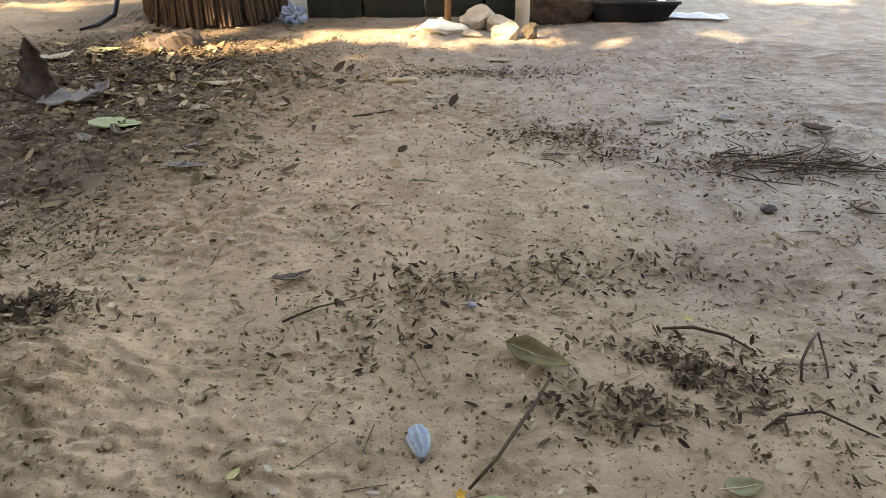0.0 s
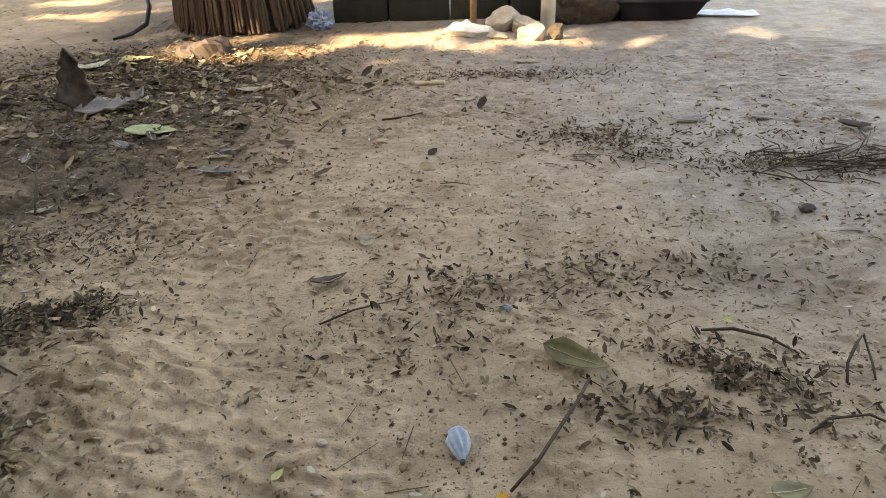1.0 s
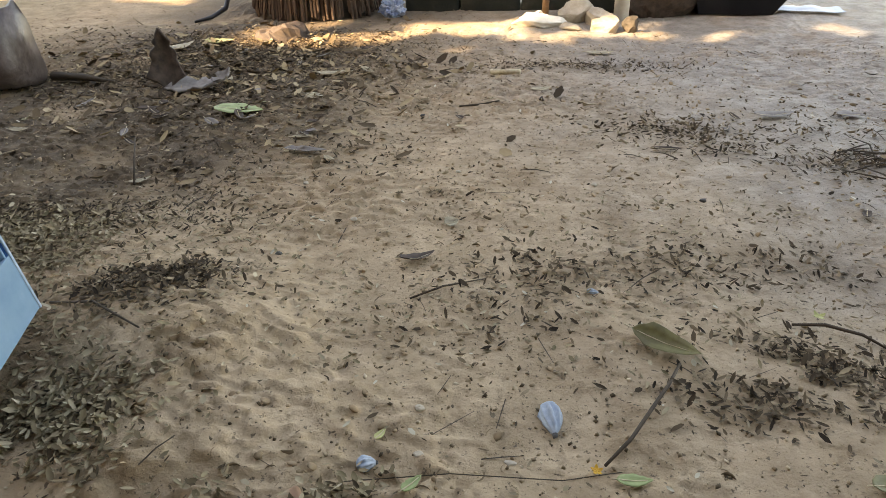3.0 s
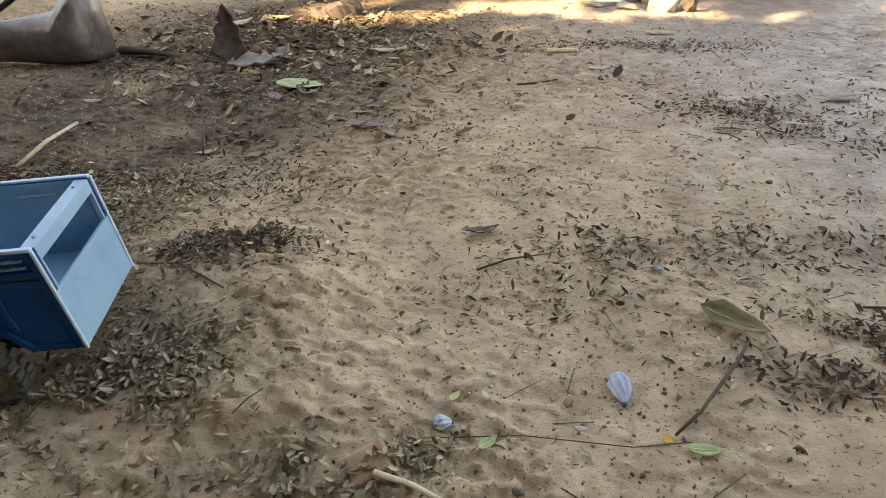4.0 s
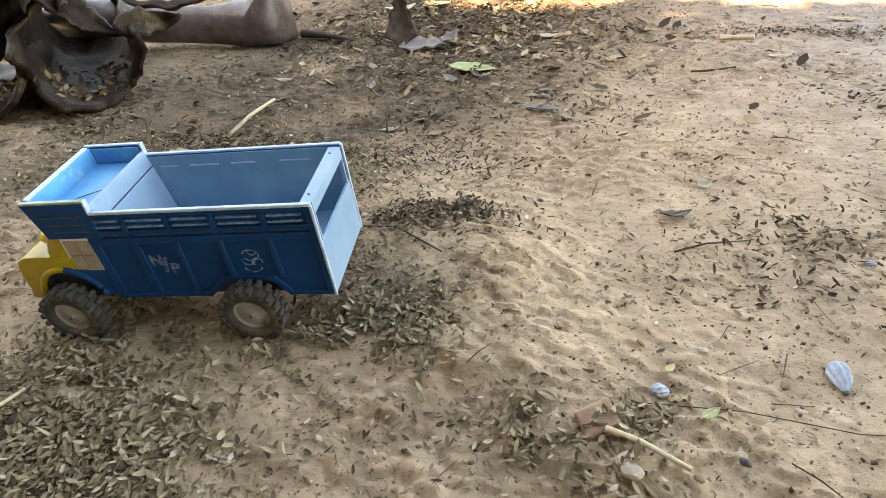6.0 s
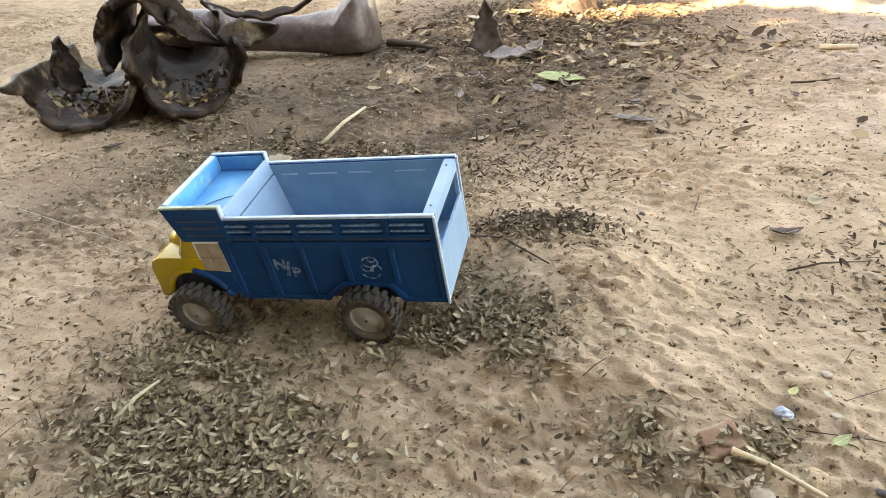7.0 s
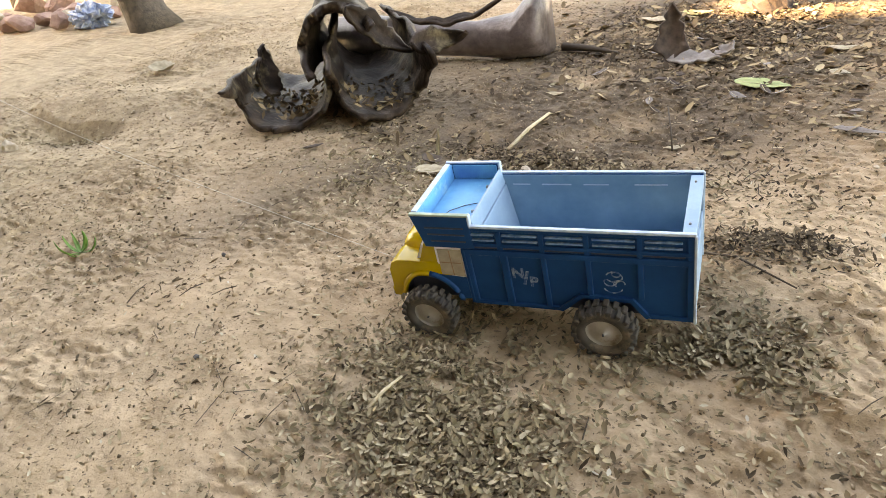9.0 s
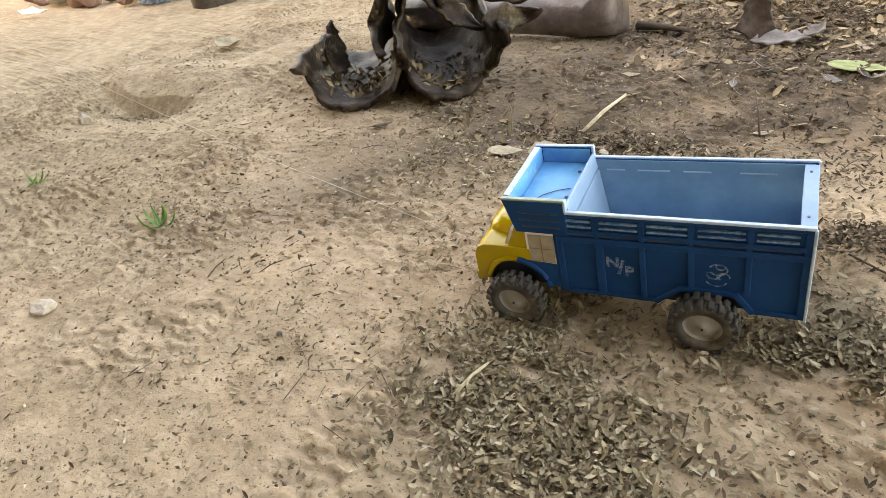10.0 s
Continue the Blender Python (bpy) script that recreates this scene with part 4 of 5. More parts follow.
for text, y in (("GOODS", -0.05), ("CARRIER", 0.046)):
    # the words face ahead, and read from the truck's right to its left
    lettering(text, 0.0185 if text == "GOODS" else 0.0175, WHITE, sign, Matrix.Translation(on_sign(y, 0.225, 0.0014)) @ Matrix.Rotation(radians(lean), 4, "Y") @ Matrix.Rotation(radians(90), 4, "Z"), label="white painted word")
em = bmesh.new()
for dy, top in ((-0.007, 0.231), (0, 0.236), (0.007, 0.231)):
    tube(em, [on_sign(dy * 0.4, 0.213, 0.0014), on_sign(dy, 0.222, 0.0014), on_sign(dy, top, 0.0014)], [0.0013, 0.0016, 0.0006], 5)
part("sign_ornament", em, WHITE, sign, "white painted three pronged ornament")

# wheels
R_WHEEL = 0.048


def wheel(x, s, turn):
    w = part("wheel", lathe([(0.0, -0.004), (0.02, -0.004), (0.02, 0.004), (0, 0.004)], 20), HUB, truck)
    w.matrix_basis = pose(x, s * 0.1, R_WHEEL + 0.006, 0, turn, 0 if s > 0 else 180)
    tyre = part("tyre", lathe([(0.0285, -0.0135), (0.038, -0.0155), (0.0435, -0.013), (0.0448, -0.006), (0.045, 0.0), (0.0448, 0.006), (0.0435, 0.013), (0.038, 0.0155), (0.0285, 0.0135), (0.027, 0.0), (0.0285, -0.0135)], 40), RUBBER, w, "dusty black rubber tyre", True)
    lug = bmesh.new()
    box(lug, -0.0043, 0.0043, 0.0005, 0.0162, 0.0405, 0.0492, 0.0014, 1)
    lug_mesh = mesh_of(lug, "tread_lug", RUBBER)
    lug = bmesh.new()
    box(lug, -0.0043, 0.0043, -0.0162, -0.0005, 0.0405, 0.0492, 0.0014, 1)
    lug_mesh_in = mesh_of(lug, "tread_lug", RUBBER)
    for k in range(20):
        for me, off in ((lug_mesh, 0.0), (lug_mesh_in, 9.0)):
            ob = new("tread_lug", me)
            ob.parent = tyre
            ob.matrix_basis = pose(0, 0, 0, 0, 18 * k + off, 0)
    part("hub_cap", lathe([(0.0, 0.0125), (0.003, 0.0125), (0.0035, 0.0105), (0.014, 0.0085), (0.022, 0.0055), (0.0265, 0.0045), (0.0275, 0.0075), (0.0292, 0.0078), (0.0295, 0.0), (0.0, 0.0)], 36), HUB, w, "dusty grey hub cap", True)
    part("axle_pin", lathe([(0, 0.0152), (0.0016, 0.015), (0.002, 0.0125), (0.002, 0.01)], 10), DARK, w)
    return w


for x, turn in ((0.42, 7), (0.1257, 0)):
    for s in (1, -1):
        w = wheel(x, s, turn + 5 * s)
    part("axle", lathe([(0, -0.1), (0.003, -0.1), (0.003, 0.1), (0, 0.1)], 12), STEEL, truck).matrix_basis = pose(x, 0, R_WHEEL + 0.006)
    part("axle_block", rbox(x - 0.012, x + 0.012, -0.05, 0.05, 0.043, 0.06, 0.002, 1), DARK, truck)

# the pulling thread
tie = TRUCK @ Vector((0.497, 0.0, 0.075))
pts = []
for k in range(25):
    s = k / 24
    p = tie.lerp(Vector((-4.2, 0.5, 0.36)), s)
    p.z -= 0.05 * math.sin(math.pi * s)
    pts.append(p)
bm = tube(bmesh.new(), pts, 0.0005, 5)
thing("pull_thread", bm, THREAD, "thin white thread drawn taut from the toy truck", "thread")

# ---- shade: an unseen tree added behind the camera, its crown blocks the sun ----
def added_shade_tree():
    root = empty("added_shade_tree", pose(-8.6, -7.0, 0), "added unseen tree whose wide crown blocks the sun and sky", "tree")
    bm = bmesh.new()
    tube(bm, [(0, 0, -0.2), (0.05, 0.02, 0.8), (0.1, 0.1, 2.2), (0.3, 0.3, 3.6)], [0.34, 0.27, 0.23, 0.18], 16)
    part("trunk", bm, BARK_DARK, root, "", True)
    rnd = random.Random(4)
    for k in range(9):
        a = radians(rnd.uniform(0, 90) if k < 6 else rnd.uniform(110, 340))
        ln = rnd.uniform(2.2, 4.2)
        bm = bmesh.new()
        tube(bm, [(0.2, 0.2, 2.8 + 0.1 * k), (0.2 + 0.4 * ln * math.cos(a), 0.2 + 0.4 * ln * math.sin(a), 3.7 + 0.12 * k), (0.2 + ln * math.cos(a), 0.2 + ln * math.sin(a), 4.4 + 0.15 * k)], [0.11, 0.07, 0.03], 8)
        part("limb", bm, BARK_DARK, root, "", True)
    # leaves set by where their shadows fall: thick over the foreground, thin and gapped at the far rim of the crown
    r = np.random.RandomState(21)
    n = 80000
    gx, gy = r.uniform(-9.5, 4.2, n), r.uniform(-4.0, 6.4, n)
    cover = np.clip((2.42 + 0.14 * np.sin(gx * 1.7) + 0.9 * (gx < -1.35) - gy) / 0.14, 0, 1)
    right = np.clip((gx - 0.75) / 0.35, 0, 1) * np.clip((3.9 - gy) / 0.5, 0, 1)
    patch = (fbm(gx * 0.3, gy + 2, 0.15, 2) > -0.08).astype(float)
    far = np.clip((gy - 2.88 - 0.05 * np.sin(gx * 3)) / 0.1, 0, 1) * np.clip((gx + 1.6) / 0.5, 0, 1) * np.clip((1.05 - gx) / 0.3, 0, 1) * np.clip((3.9 - gy) / 0.5, 0, 1)
    edge_left = np.clip((gx + 9.2 - 0.4 * np.sin(gy * 2.2)) / 0.3, 0, 1)
    strip = (fbm(gx * 0.35, gy, 0.1, 2) > 0.16).astype(float) * np.clip((gx + 1.9) / 0.4, 0, 1) * np.clip((3.9 - gy) / 0.5, 0, 1)
    dapple = (fbm(gx * 0.35, gy + 4, 0.16, 2) > -0.05).astype(float) * np.clip((-1.2 - gx) / 0.4, 0, 1) * np.clip((6.2 - gy) / 0.5, 0, 1) * np.clip((gx + 6.5) / 0.5, 0, 1)
    keep = r.uniform(0, 1, n) < np.maximum.reduce([cover * edge_left, right * patch, far, 0.9 * strip, 0.95 * dapple])
    gx, gy = gx[keep], gy[keep]
    h = r.uniform(4.2, 7.0, len(gx)) / SUN_FROM.z
    P = np.stack([gx + h * SUN_FROM.x + 8.6, gy + h * SUN_FROM.y + 7.0, h * SUN_FROM.z], -1)
    # low boughs on the south side, added to hold back sky light from behind
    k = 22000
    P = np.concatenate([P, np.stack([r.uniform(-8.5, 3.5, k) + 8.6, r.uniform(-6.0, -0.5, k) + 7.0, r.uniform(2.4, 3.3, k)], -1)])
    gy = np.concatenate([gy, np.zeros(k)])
    m = len(P)
    u = r.normal(0, 1, (m, 3)) + (0, 0, 0.0)
    u /= np.linalg.norm(u, axis=1)[:, None]
    v = np.cross(u, r.normal(0, 1, (m, 3)))
    v /= np.linalg.norm(v, axis=1)[:, None]
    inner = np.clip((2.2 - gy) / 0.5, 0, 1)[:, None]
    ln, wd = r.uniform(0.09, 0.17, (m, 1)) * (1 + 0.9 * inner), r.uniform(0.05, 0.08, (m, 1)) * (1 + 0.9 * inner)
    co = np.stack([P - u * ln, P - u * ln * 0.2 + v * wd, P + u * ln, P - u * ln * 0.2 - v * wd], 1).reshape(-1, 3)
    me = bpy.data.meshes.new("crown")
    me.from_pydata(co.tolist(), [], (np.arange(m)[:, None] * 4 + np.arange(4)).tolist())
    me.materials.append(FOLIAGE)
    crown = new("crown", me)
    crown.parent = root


added_shade_tree()

# plain unseen wall added on the near side to block low light from behind
bm = rbox(-11.0, 9.0, -3.1, -2.85, -0.3, 3.3, 0.02, 2)
thing("added_wall_south", bm, PLASTER, "added unseen brown plastered wall that blocks low sky light", "wall", kind="structure")


# ---- behind: tree foot, dark low wall, rubble, posts ----
def palm_trunk():
    root = empty("palm_tree", pose(-1.1, 3.2, 0), "thick fibrous palm trunk rooted in the earth", "tree")
    bm = lathe([(0.3, -0.08), (0.28, 0.03), (0.265, 0.12), (0.265, 0.3), (0.25, 0.8), (0.24, 2.0), (0.22, 3.6)], 40, "Z")
    for v in bm.verts:
        f = 1 + 0.06 * noise.noise(v.co * 4)
        v.co.x, v.co.y = v.co.x * f, v.co.y * f
    part("trunk", bm, BARK_DARK, root, "", True)
    rnd = random.Random(12)
    for k in range(170):
        a = radians(rnd.uniform(150, 390))
        r0 = 0.295 + rnd.uniform(-0.012, 0.025)
        top = rnd.uniform(0.25, 0.6)
        z0 = rnd.uniform(-0.03, 0.04)
        w = rnd.uniform(0.005, 0.013)
        da = rnd.uniform(-0.06, 0.06)
        pts = [((r0 + 0.015 * (1 - s)) * math.cos(a + da * s) * (1 - 0.15 * s), (r0 + 0.015 * (1 - s)) * math.sin(a + da * s) * (1 - 0.15 * s), z0 + top * s) for s in (0, 0.35, 0.7, 1)]
        part("root_fibre", tube(bmesh.new(), pts, [w * 0.6, w, w, w * 0.7], 5), BARK, root)


palm_trunk()

# low wall with blocks, deep shade put into their near-black colour
wall = empty("low_wall", pose(0, 0, 0), "low mossy masonry wall with deep shade put into its near-black colour", "wall")
rnd = random.Random(5)
for row in range(4):
    x = -0.66 + (0.1 if row % 2 else 0)
    while x < 0.9:
        w = rnd.uniform(0.2, 0.32)
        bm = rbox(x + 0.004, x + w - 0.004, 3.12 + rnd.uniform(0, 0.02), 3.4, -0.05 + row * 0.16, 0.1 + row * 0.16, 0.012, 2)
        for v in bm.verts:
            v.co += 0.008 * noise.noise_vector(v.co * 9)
        part("block", bm, SHADED_MOSS_WALL, wall, "", True)
        x += w


def stone(x, y, rx, ry, rz, mat, label, seed, category="stone", name="stone", group="", turn=0, rough=0.16, sink=0.25, flat=0.7, sub=3):
    return thing(name, lump(rx, ry, rz, rough, seed, sub, 2.0, flat), mat, label, category, group, smooth=False, m=pose(x, y, hz(x, y) + rz * (1 - 2 * sink) * 0.9, rnd.uniform(-8, 8), rnd.uniform(-8, 8), turn))


stone(0.55, 3.12, 0.2, 0.16, 0.2, SCRAP, "large brown clod heaped against the dark wall", 31, "mound", "earth_mound", sub=4, flat=0.3)
thing("stone_slab", lump(0.2, 0.05, 0.035, 0.18, 32, 4, 2.0, 0.8), LIME, "flat whitewashed stone slab lying in the sun", "slab", m=pose(0.0, 2.78, hz(0, 2.78) + 0.012, 0, 3, 4))
stone(-0.01, 2.84, 0.035, 0.03, 0.03, LIME, "small white stone on the sunlit earth", 33, group="sunlit rubble")
stone(0.14, 2.85, 0.1, 0.06, 0.07, STONE, "pale angular rubble stone standing on edge in the sun", 34, group="sunlit rubble", turn=20)
stone(0.24, 2.84, 0.1, 0.06, 0.05, STONE, "pale flat rubble stone leaning on another", 35, group="sunlit rubble", turn=-25)
stone(0.26, 2.7, 0.085, 0.06, 0.05, STONE, "pale tan rubble stone on the sunlit earth", 36, group="sunlit rubble", turn=8)
stone(0.37, 2.7, 0.045, 0.04, 0.05, BARK_DARK, "dark rough stone beside the pale rubble", 37, group="sunlit rubble")
stone(0.13, 2.72, 0.05, 0.03, 0.025, STONE, "small pale rubble stone on the sunlit earth", 38, group="sunlit rubble")
bm = tube(bmesh.new(), [(0, 0, -0.1), (0.004, 0, 0.3), (-0.002, 0, 0.7), (0.0, 0, 1.2)], [0.016, 0.0155, 0.015, 0.014], 10)
thing("thin_post", bm, POST_WOOD, "thin brown wooden stick standing upright in the earth", "post", smooth=True, m=pose(0.02, 2.93, 0))
bm = tube(bmesh.new(), [(0, 0, -0.1), (0.004, 0, 0.3), (-0.002, 0, 0.7), (0.0, 0, 1.2)], [0.034, 0.032, 0.031, 0.03], 14)
thing("white_post", bm, LIME, "whitewashed wooden post standing upright in the earth", "post", smooth=True, m=pose(0.36, 2.95, 0, 0, -2, 0))


def tray():
    root = empty("plastic_tray", pose(0.89, 3.12, hz(0.89, 3.12) + 0.005, 0, 0, -2), "black plastic tray with a pale inside on the earth", "tray")
    bm = bmesh.new()
    lo = [(-0.17, -0.09), (0.15, -0.09), (0.15, 0.12), (-0.17, 0.12)]
    hi = [(-0.2, -0.115), (0.2, -0.115), (0.2, 0.16), (-0.2, 0.16)]
    a = [bm.verts.new((x, y, 0)) for x, y in lo]
    b = [bm.verts.new((x, y, 0.085)) for x, y in hi]
    bm.faces.new(a[::-1])
    for k in range(4):
        bm.faces.new((a[k], a[(k + 1) % 4], b[(k + 1) % 4], b[k]))
    bmesh.ops.solidify(bm, geom=list(bm.faces), thickness=0.006)
    part("basin", bm, PLASTIC_BLACK, root)
    part("rim", rbox(-0.205, 0.205, -0.122, -0.108, 0.08, 0.094, 0.003, 2), PLASTIC_BLACK, root)
    part("sheet", rbox(-0.17, 0.17, -0.1, 0.14, 0.07, 0.076, 0.002, 1), TARP, root, "pale blue sheet in the tray")


tray()
bm = bmesh.new()
bmesh.ops.create_grid(bm, x_segments=14, y_segments=8, size=0.5, matrix=Matrix.Diagonal((0.3, 0.13, 1, 1)))
for v in bm.verts:
    v.co.z = 0.012 + 0.012 * noise.noise(v.co * 14)
bmesh.ops.solidify(bm, geom=list(bm.faces), thickness=0.002)
thing("pale_sheet", bm, TARP, "pale blue plastic sheet flat on the earth", "sheet", smooth=True, m=pose(1.2, 3.1, hz(1.2, 3.1) + 0.004, 0, 0, -6))
thing("plastic_bag", lump(0.05, 0.04, 0.05, 0.7, 41, 4, 3.5), BAG, "crumpled blue and white plastic bag on the earth", "plastic bag", m=pose(-0.7, 3.04, hz(-0.7, 3.04) + 0.032))
bm = tube(bmesh.new(), [(0, 0, 0.0), (0.06, 0.06, 0.01), (0.1, 0.14, 0.035), (0.1, 0.22, 0.1), (0.08, 0.26, 0.2)], [0.006, 0.01, 0.012, 0.012, 0.01], 8)
thing("curved_hose_scrap", bm, PLASTIC_BLACK, "curved black scrap of hose beside the palm", "hose", smooth=True, m=pose(-1.62, 2.86, hz(-1.62, 2.86) + 0.006))

# stump and bark scraps
bm = lathe([(0.0, -0.02), (0.12, -0.02), (0.105, 0.02), (0.085, 0.042), (0.05, 0.05), (0, 0.045)], 22, "Z")
for v in bm.verts:
    v.co += 0.03 * noise.noise_vector(v.co * 14) + 0.014 * noise.noise_vector(v.co * 40)
thing("rotten_stump", bm, SCRAP, "low rotten brown stump in leaf litter", "stump", m=pose(-1.08, 2.55, hz(-1.08, 2.55)))


def bark_scrap():
    root = empty("bark_scrap", pose(-1.13, 1.84, hz(-1.13, 1.84)), "torn brown and grey scrap of bark in leaf litter", "bark")
    bm = blade(0.22, 0.085, 0.14, 0.5, 16, 0.006, 0.5, 3)
    bm.transform(pose(-0.09, 0.02, 0.08, 0, -72, 105))
    part("upright_strip", bm, SCRAP, root, "brown fibrous upright strip", True)
    bm = blade(0.17, 0.1, 0.05, 0.25, 12, 0.006, 0.35, 4)
    bm.transform(pose(0.0, -0.02, 0.016, 6, -4, 10))
    part("flat_strip", bm, GREY_SCRAP, root, "grey flat strip", True)
    bm = blade(0.08, 0.05, 0.25, 0.6, 8, 0.005, 0.4, 5)
    bm.transform(pose(0.09, 0.03, 0.03, 0, -25, 60))
    part("end_strip", bm, GREY_SCRAP, root, "", True)


bark_scrap()


# ---- the fallen palm sheath ----
def trough(c0, c1, r0, r1, arc0, arc1, seed, thick=0.012, jag=0.08, ns=26, na=56, sag=0.0):
    """A curled sheath from the mouth c0 back to c1. arc0, arc1: where it starts and ends round the axis, in degrees, at the mouth and at the back."""
    c0, c1 = Vector(c0), Vector(c1)
    d = (c1 - c0).normalized()
    side = d.cross(Vector((0, 0, 1))).normalized()
    up = side.cross(d)
    bm = bmesh.new()
    rows = []
    for i in range(ns + 1):
        s = i / ns
        row = []
        for k in range(na + 1):
            q = k / na
            lo, hi = arc0[0] * (1 - s) + arc1[0] * s, arc0[1] * (1 - s) + arc1[1] * s
            a = radians(lo + (hi - lo) * q)
            p = Vector((math.cos(a) * 2, math.sin(a) * 2, s * 3 + seed))
            r = (r0 * (1 - s) + r1 * s) * (1 + 0.09 * noise.noise(p * 1.1))
            back = jag * (1 - s) ** 2 * noise.fractal(Vector((q * 3.5, seed, 0)), 0.8, 2.0, 2) - 0.1 * (1 - s) ** 3 * abs(2 * q - 1) ** 5 + 0.05 * (1 - s) ** 4 * noise.fractal(Vector((q * 8, seed * 2.0, 4)), 0.8, 2.0, 3)
            c = c0 + (c1 - c0) * s + d * back - Vector((0, 0, sag * math.sin(math.pi * s)))
            row.append(bm.verts.new(c + r * (math.cos(a) * side + math.sin(a) * up)))
        rows.append(row)
    for p, q in zip(rows, rows[1:]):
        for k in range(na):
            bm.faces.new((p[k], p[k + 1], q[k + 1], q[k]))
    bmesh.ops.recalc_face_normals(bm, faces=bm.faces)
    bmesh.ops.solidify(bm, geom=list(bm.faces), thickness=thick)
    for v in bm.verts:
        v.co += 0.009 * noise.noise_vector(v.co * 17) + 0.018 * noise.noise_vector(v.co * 6)
    return bm


sheath = empty("palm_sheath", pose(0, 0, 0), "fallen dark dried palm sheath with curled open ends on the earth", "palm sheath")
part("curled_sheath", trough((-1.89, 1.12, 0.175), (-2.4, 1.6, 0.17), 0.168, 0.13, (-195, 15), (-230, 40), 1, jag=0.1, thick=0.016), SHEATH, sheath, "dark curled trough", True)
part("curled_sheath", trough((-2.17, 0.94, 0.183), (-2.62, 1.42, 0.14), 0.178, 0.14, (-182, 0), (-180, 0), 5, jag=0.13, thick=0.016), SHEATH, sheath, "dark curled trough with torn rim", True)
part("rolled_sheath", trough((-2.05, 1.13, 0.22), (-2.5, 1.6, 0.2), 0.14, 0.11, (35, 205), (20, 220), 9, thick=0.03), SHEATH, sheath, "dark rolled arch", True)
rr = np.random.RandomState(31)
for (cx, cy, cz), (dx, dy), rad in (((-1.89, 1.12, 0.175), (-0.73, 0.68), 0.155), ((-2.17, 0.94, 0.183), (-0.66, 0.75), 0.16)):
    verts, faces = [], []
    for k in range(230):
        s, a, ln = rr.uniform(0.03, 0.35), radians(rr.normal(-90, 28)), rr.uniform(0.008, 0.024)
        p = Vector((cx + s * dx + rad * math.cos(a) * dy, cy + s * dy - rad * math.cos(a) * dx, cz + rad * math.sin(a) + rr.uniform(0.0, 0.02)))
        u = Vector(rr.normal(0, 1, 3)).normalized() * ln
        v = u.cross(Vector(rr.normal(0, 1, 3))).normalized() * ln * 0.4
        n0 = len(verts)
        verts += [p - u, p + v, p + u, p - v]
        faces.append((n0, n0 + 1, n0 + 2, n0 + 3))
    me = bpy.data.meshes.new("caught_litter")
    me.from_pydata([tuple(q) for q in verts], [], faces)
    me.materials.append(COARSE)
    caught = new("caught_litter", me)
    caught.parent = sheath
    tagged(caught, "dry leaflets caught in the trough", kind="stuff")
stalk_pts = [(-1.675, 1.83, 0.11), (-1.71, 1.825, 0.105), (-1.8, 1.805, 0.085), (-1.95, 1.765, 0.085), (-2.15, 1.71, 0.095), (-2.35, 1.66, 0.11), (-2.55, 1.6, 0.12)]
bm = tube(bmesh.new(), stalk_pts, [0.085, 0.105, 0.085, 0.065, 0.065, 0.075, 0.085], 20)
for v in bm.verts:
    v.co += 0.02 * noise.noise_vector(v.co * 9) + 0.006 * noise.noise_vector(v.co * 30)
    if v.co.x > -1.78 and v.co.z > 0.12:
        v.co.z += 0.7 * (v.co.x + 1.78) * (1 + 0.5 * noise.noise(v.co * 25))
part("stalk", bm, SHEATH_GREY, sheath, "smooth grey weathered stalk", True)
for (x, y, z), (ln, wd), (rx, ry, rz), mat, sd in (((-1.95, 1.2, 0.255), (0.27, 0.09), (60, 42, 46), SHEATH, 1), ((-1.77, 1.28, 0.215), (0.2, 0.085), (65, 0, 46), SHEATH, 2), ((-2.25, 1.36, 0.37), (0.36, 0.13), (35, 18, 160), SHEATH, 3),
                                                   ((-2.36, 1.36, 0.32), (0.24, 0.15), (20, -5, 150), SHEATH, 4), ((-2.42, 1.06, 0.15), (0.2, 0.12), (70, -55, 125), SHEATH, 5), ((-1.95, 1.6, 0.18), (0.5, 0.05), (10, -3, 15), SHEATH, 6)):
    bm = blade(ln, wd, 0.16, 0.5, 18, 0.012, 0.14, sd)
    for v in bm.verts:
        v.co += 0.016 * noise.noise_vector(v.co * 14 + Vector((sd, 0, 0)))
    bm.transform(pose(x, y, z, rx, ry, rz))
    part("torn_flap", bm, mat, sheath, "", True)
bm = tube(bmesh.new(), [(-1.62, 1.84, 0.03), (-1.5, 1.84, 0.028), (-1.4, 1.83, 0.02)], [0.014, 0.01, 0.004], 7)
for v in bm.verts:
    v.co.z += hz(v.co.x, v.co.y) * 0.5
thing("broken_branch", bm, TWIG, "thin brown broken branch lying by the palm sheath", "branch", smooth=True)

# ---- distance on the far left ----
def far_trunk(x, y, r, name_label, lean):
    root = empty("tree_trunk", pose(x, y, hz(x, y), 0, lean, 0), name_label, "tree trunk")
    bm = tube(bmesh.new(), [(0.1, 0, -0.1), (0.02, 0, 0.08), (0, 0, 0.4), (-0.02, 0, 1.2), (0.0, 0, 3.0)], [r * 1.6, r * 1.2, r, r * 0.95, r * 0.8], 18)
    for v in bm.verts:
        v.co += 0.02 * noise.noise_vector(v.co * 5)
    part("trunk", bm, BARK_DARK, root, "", True)


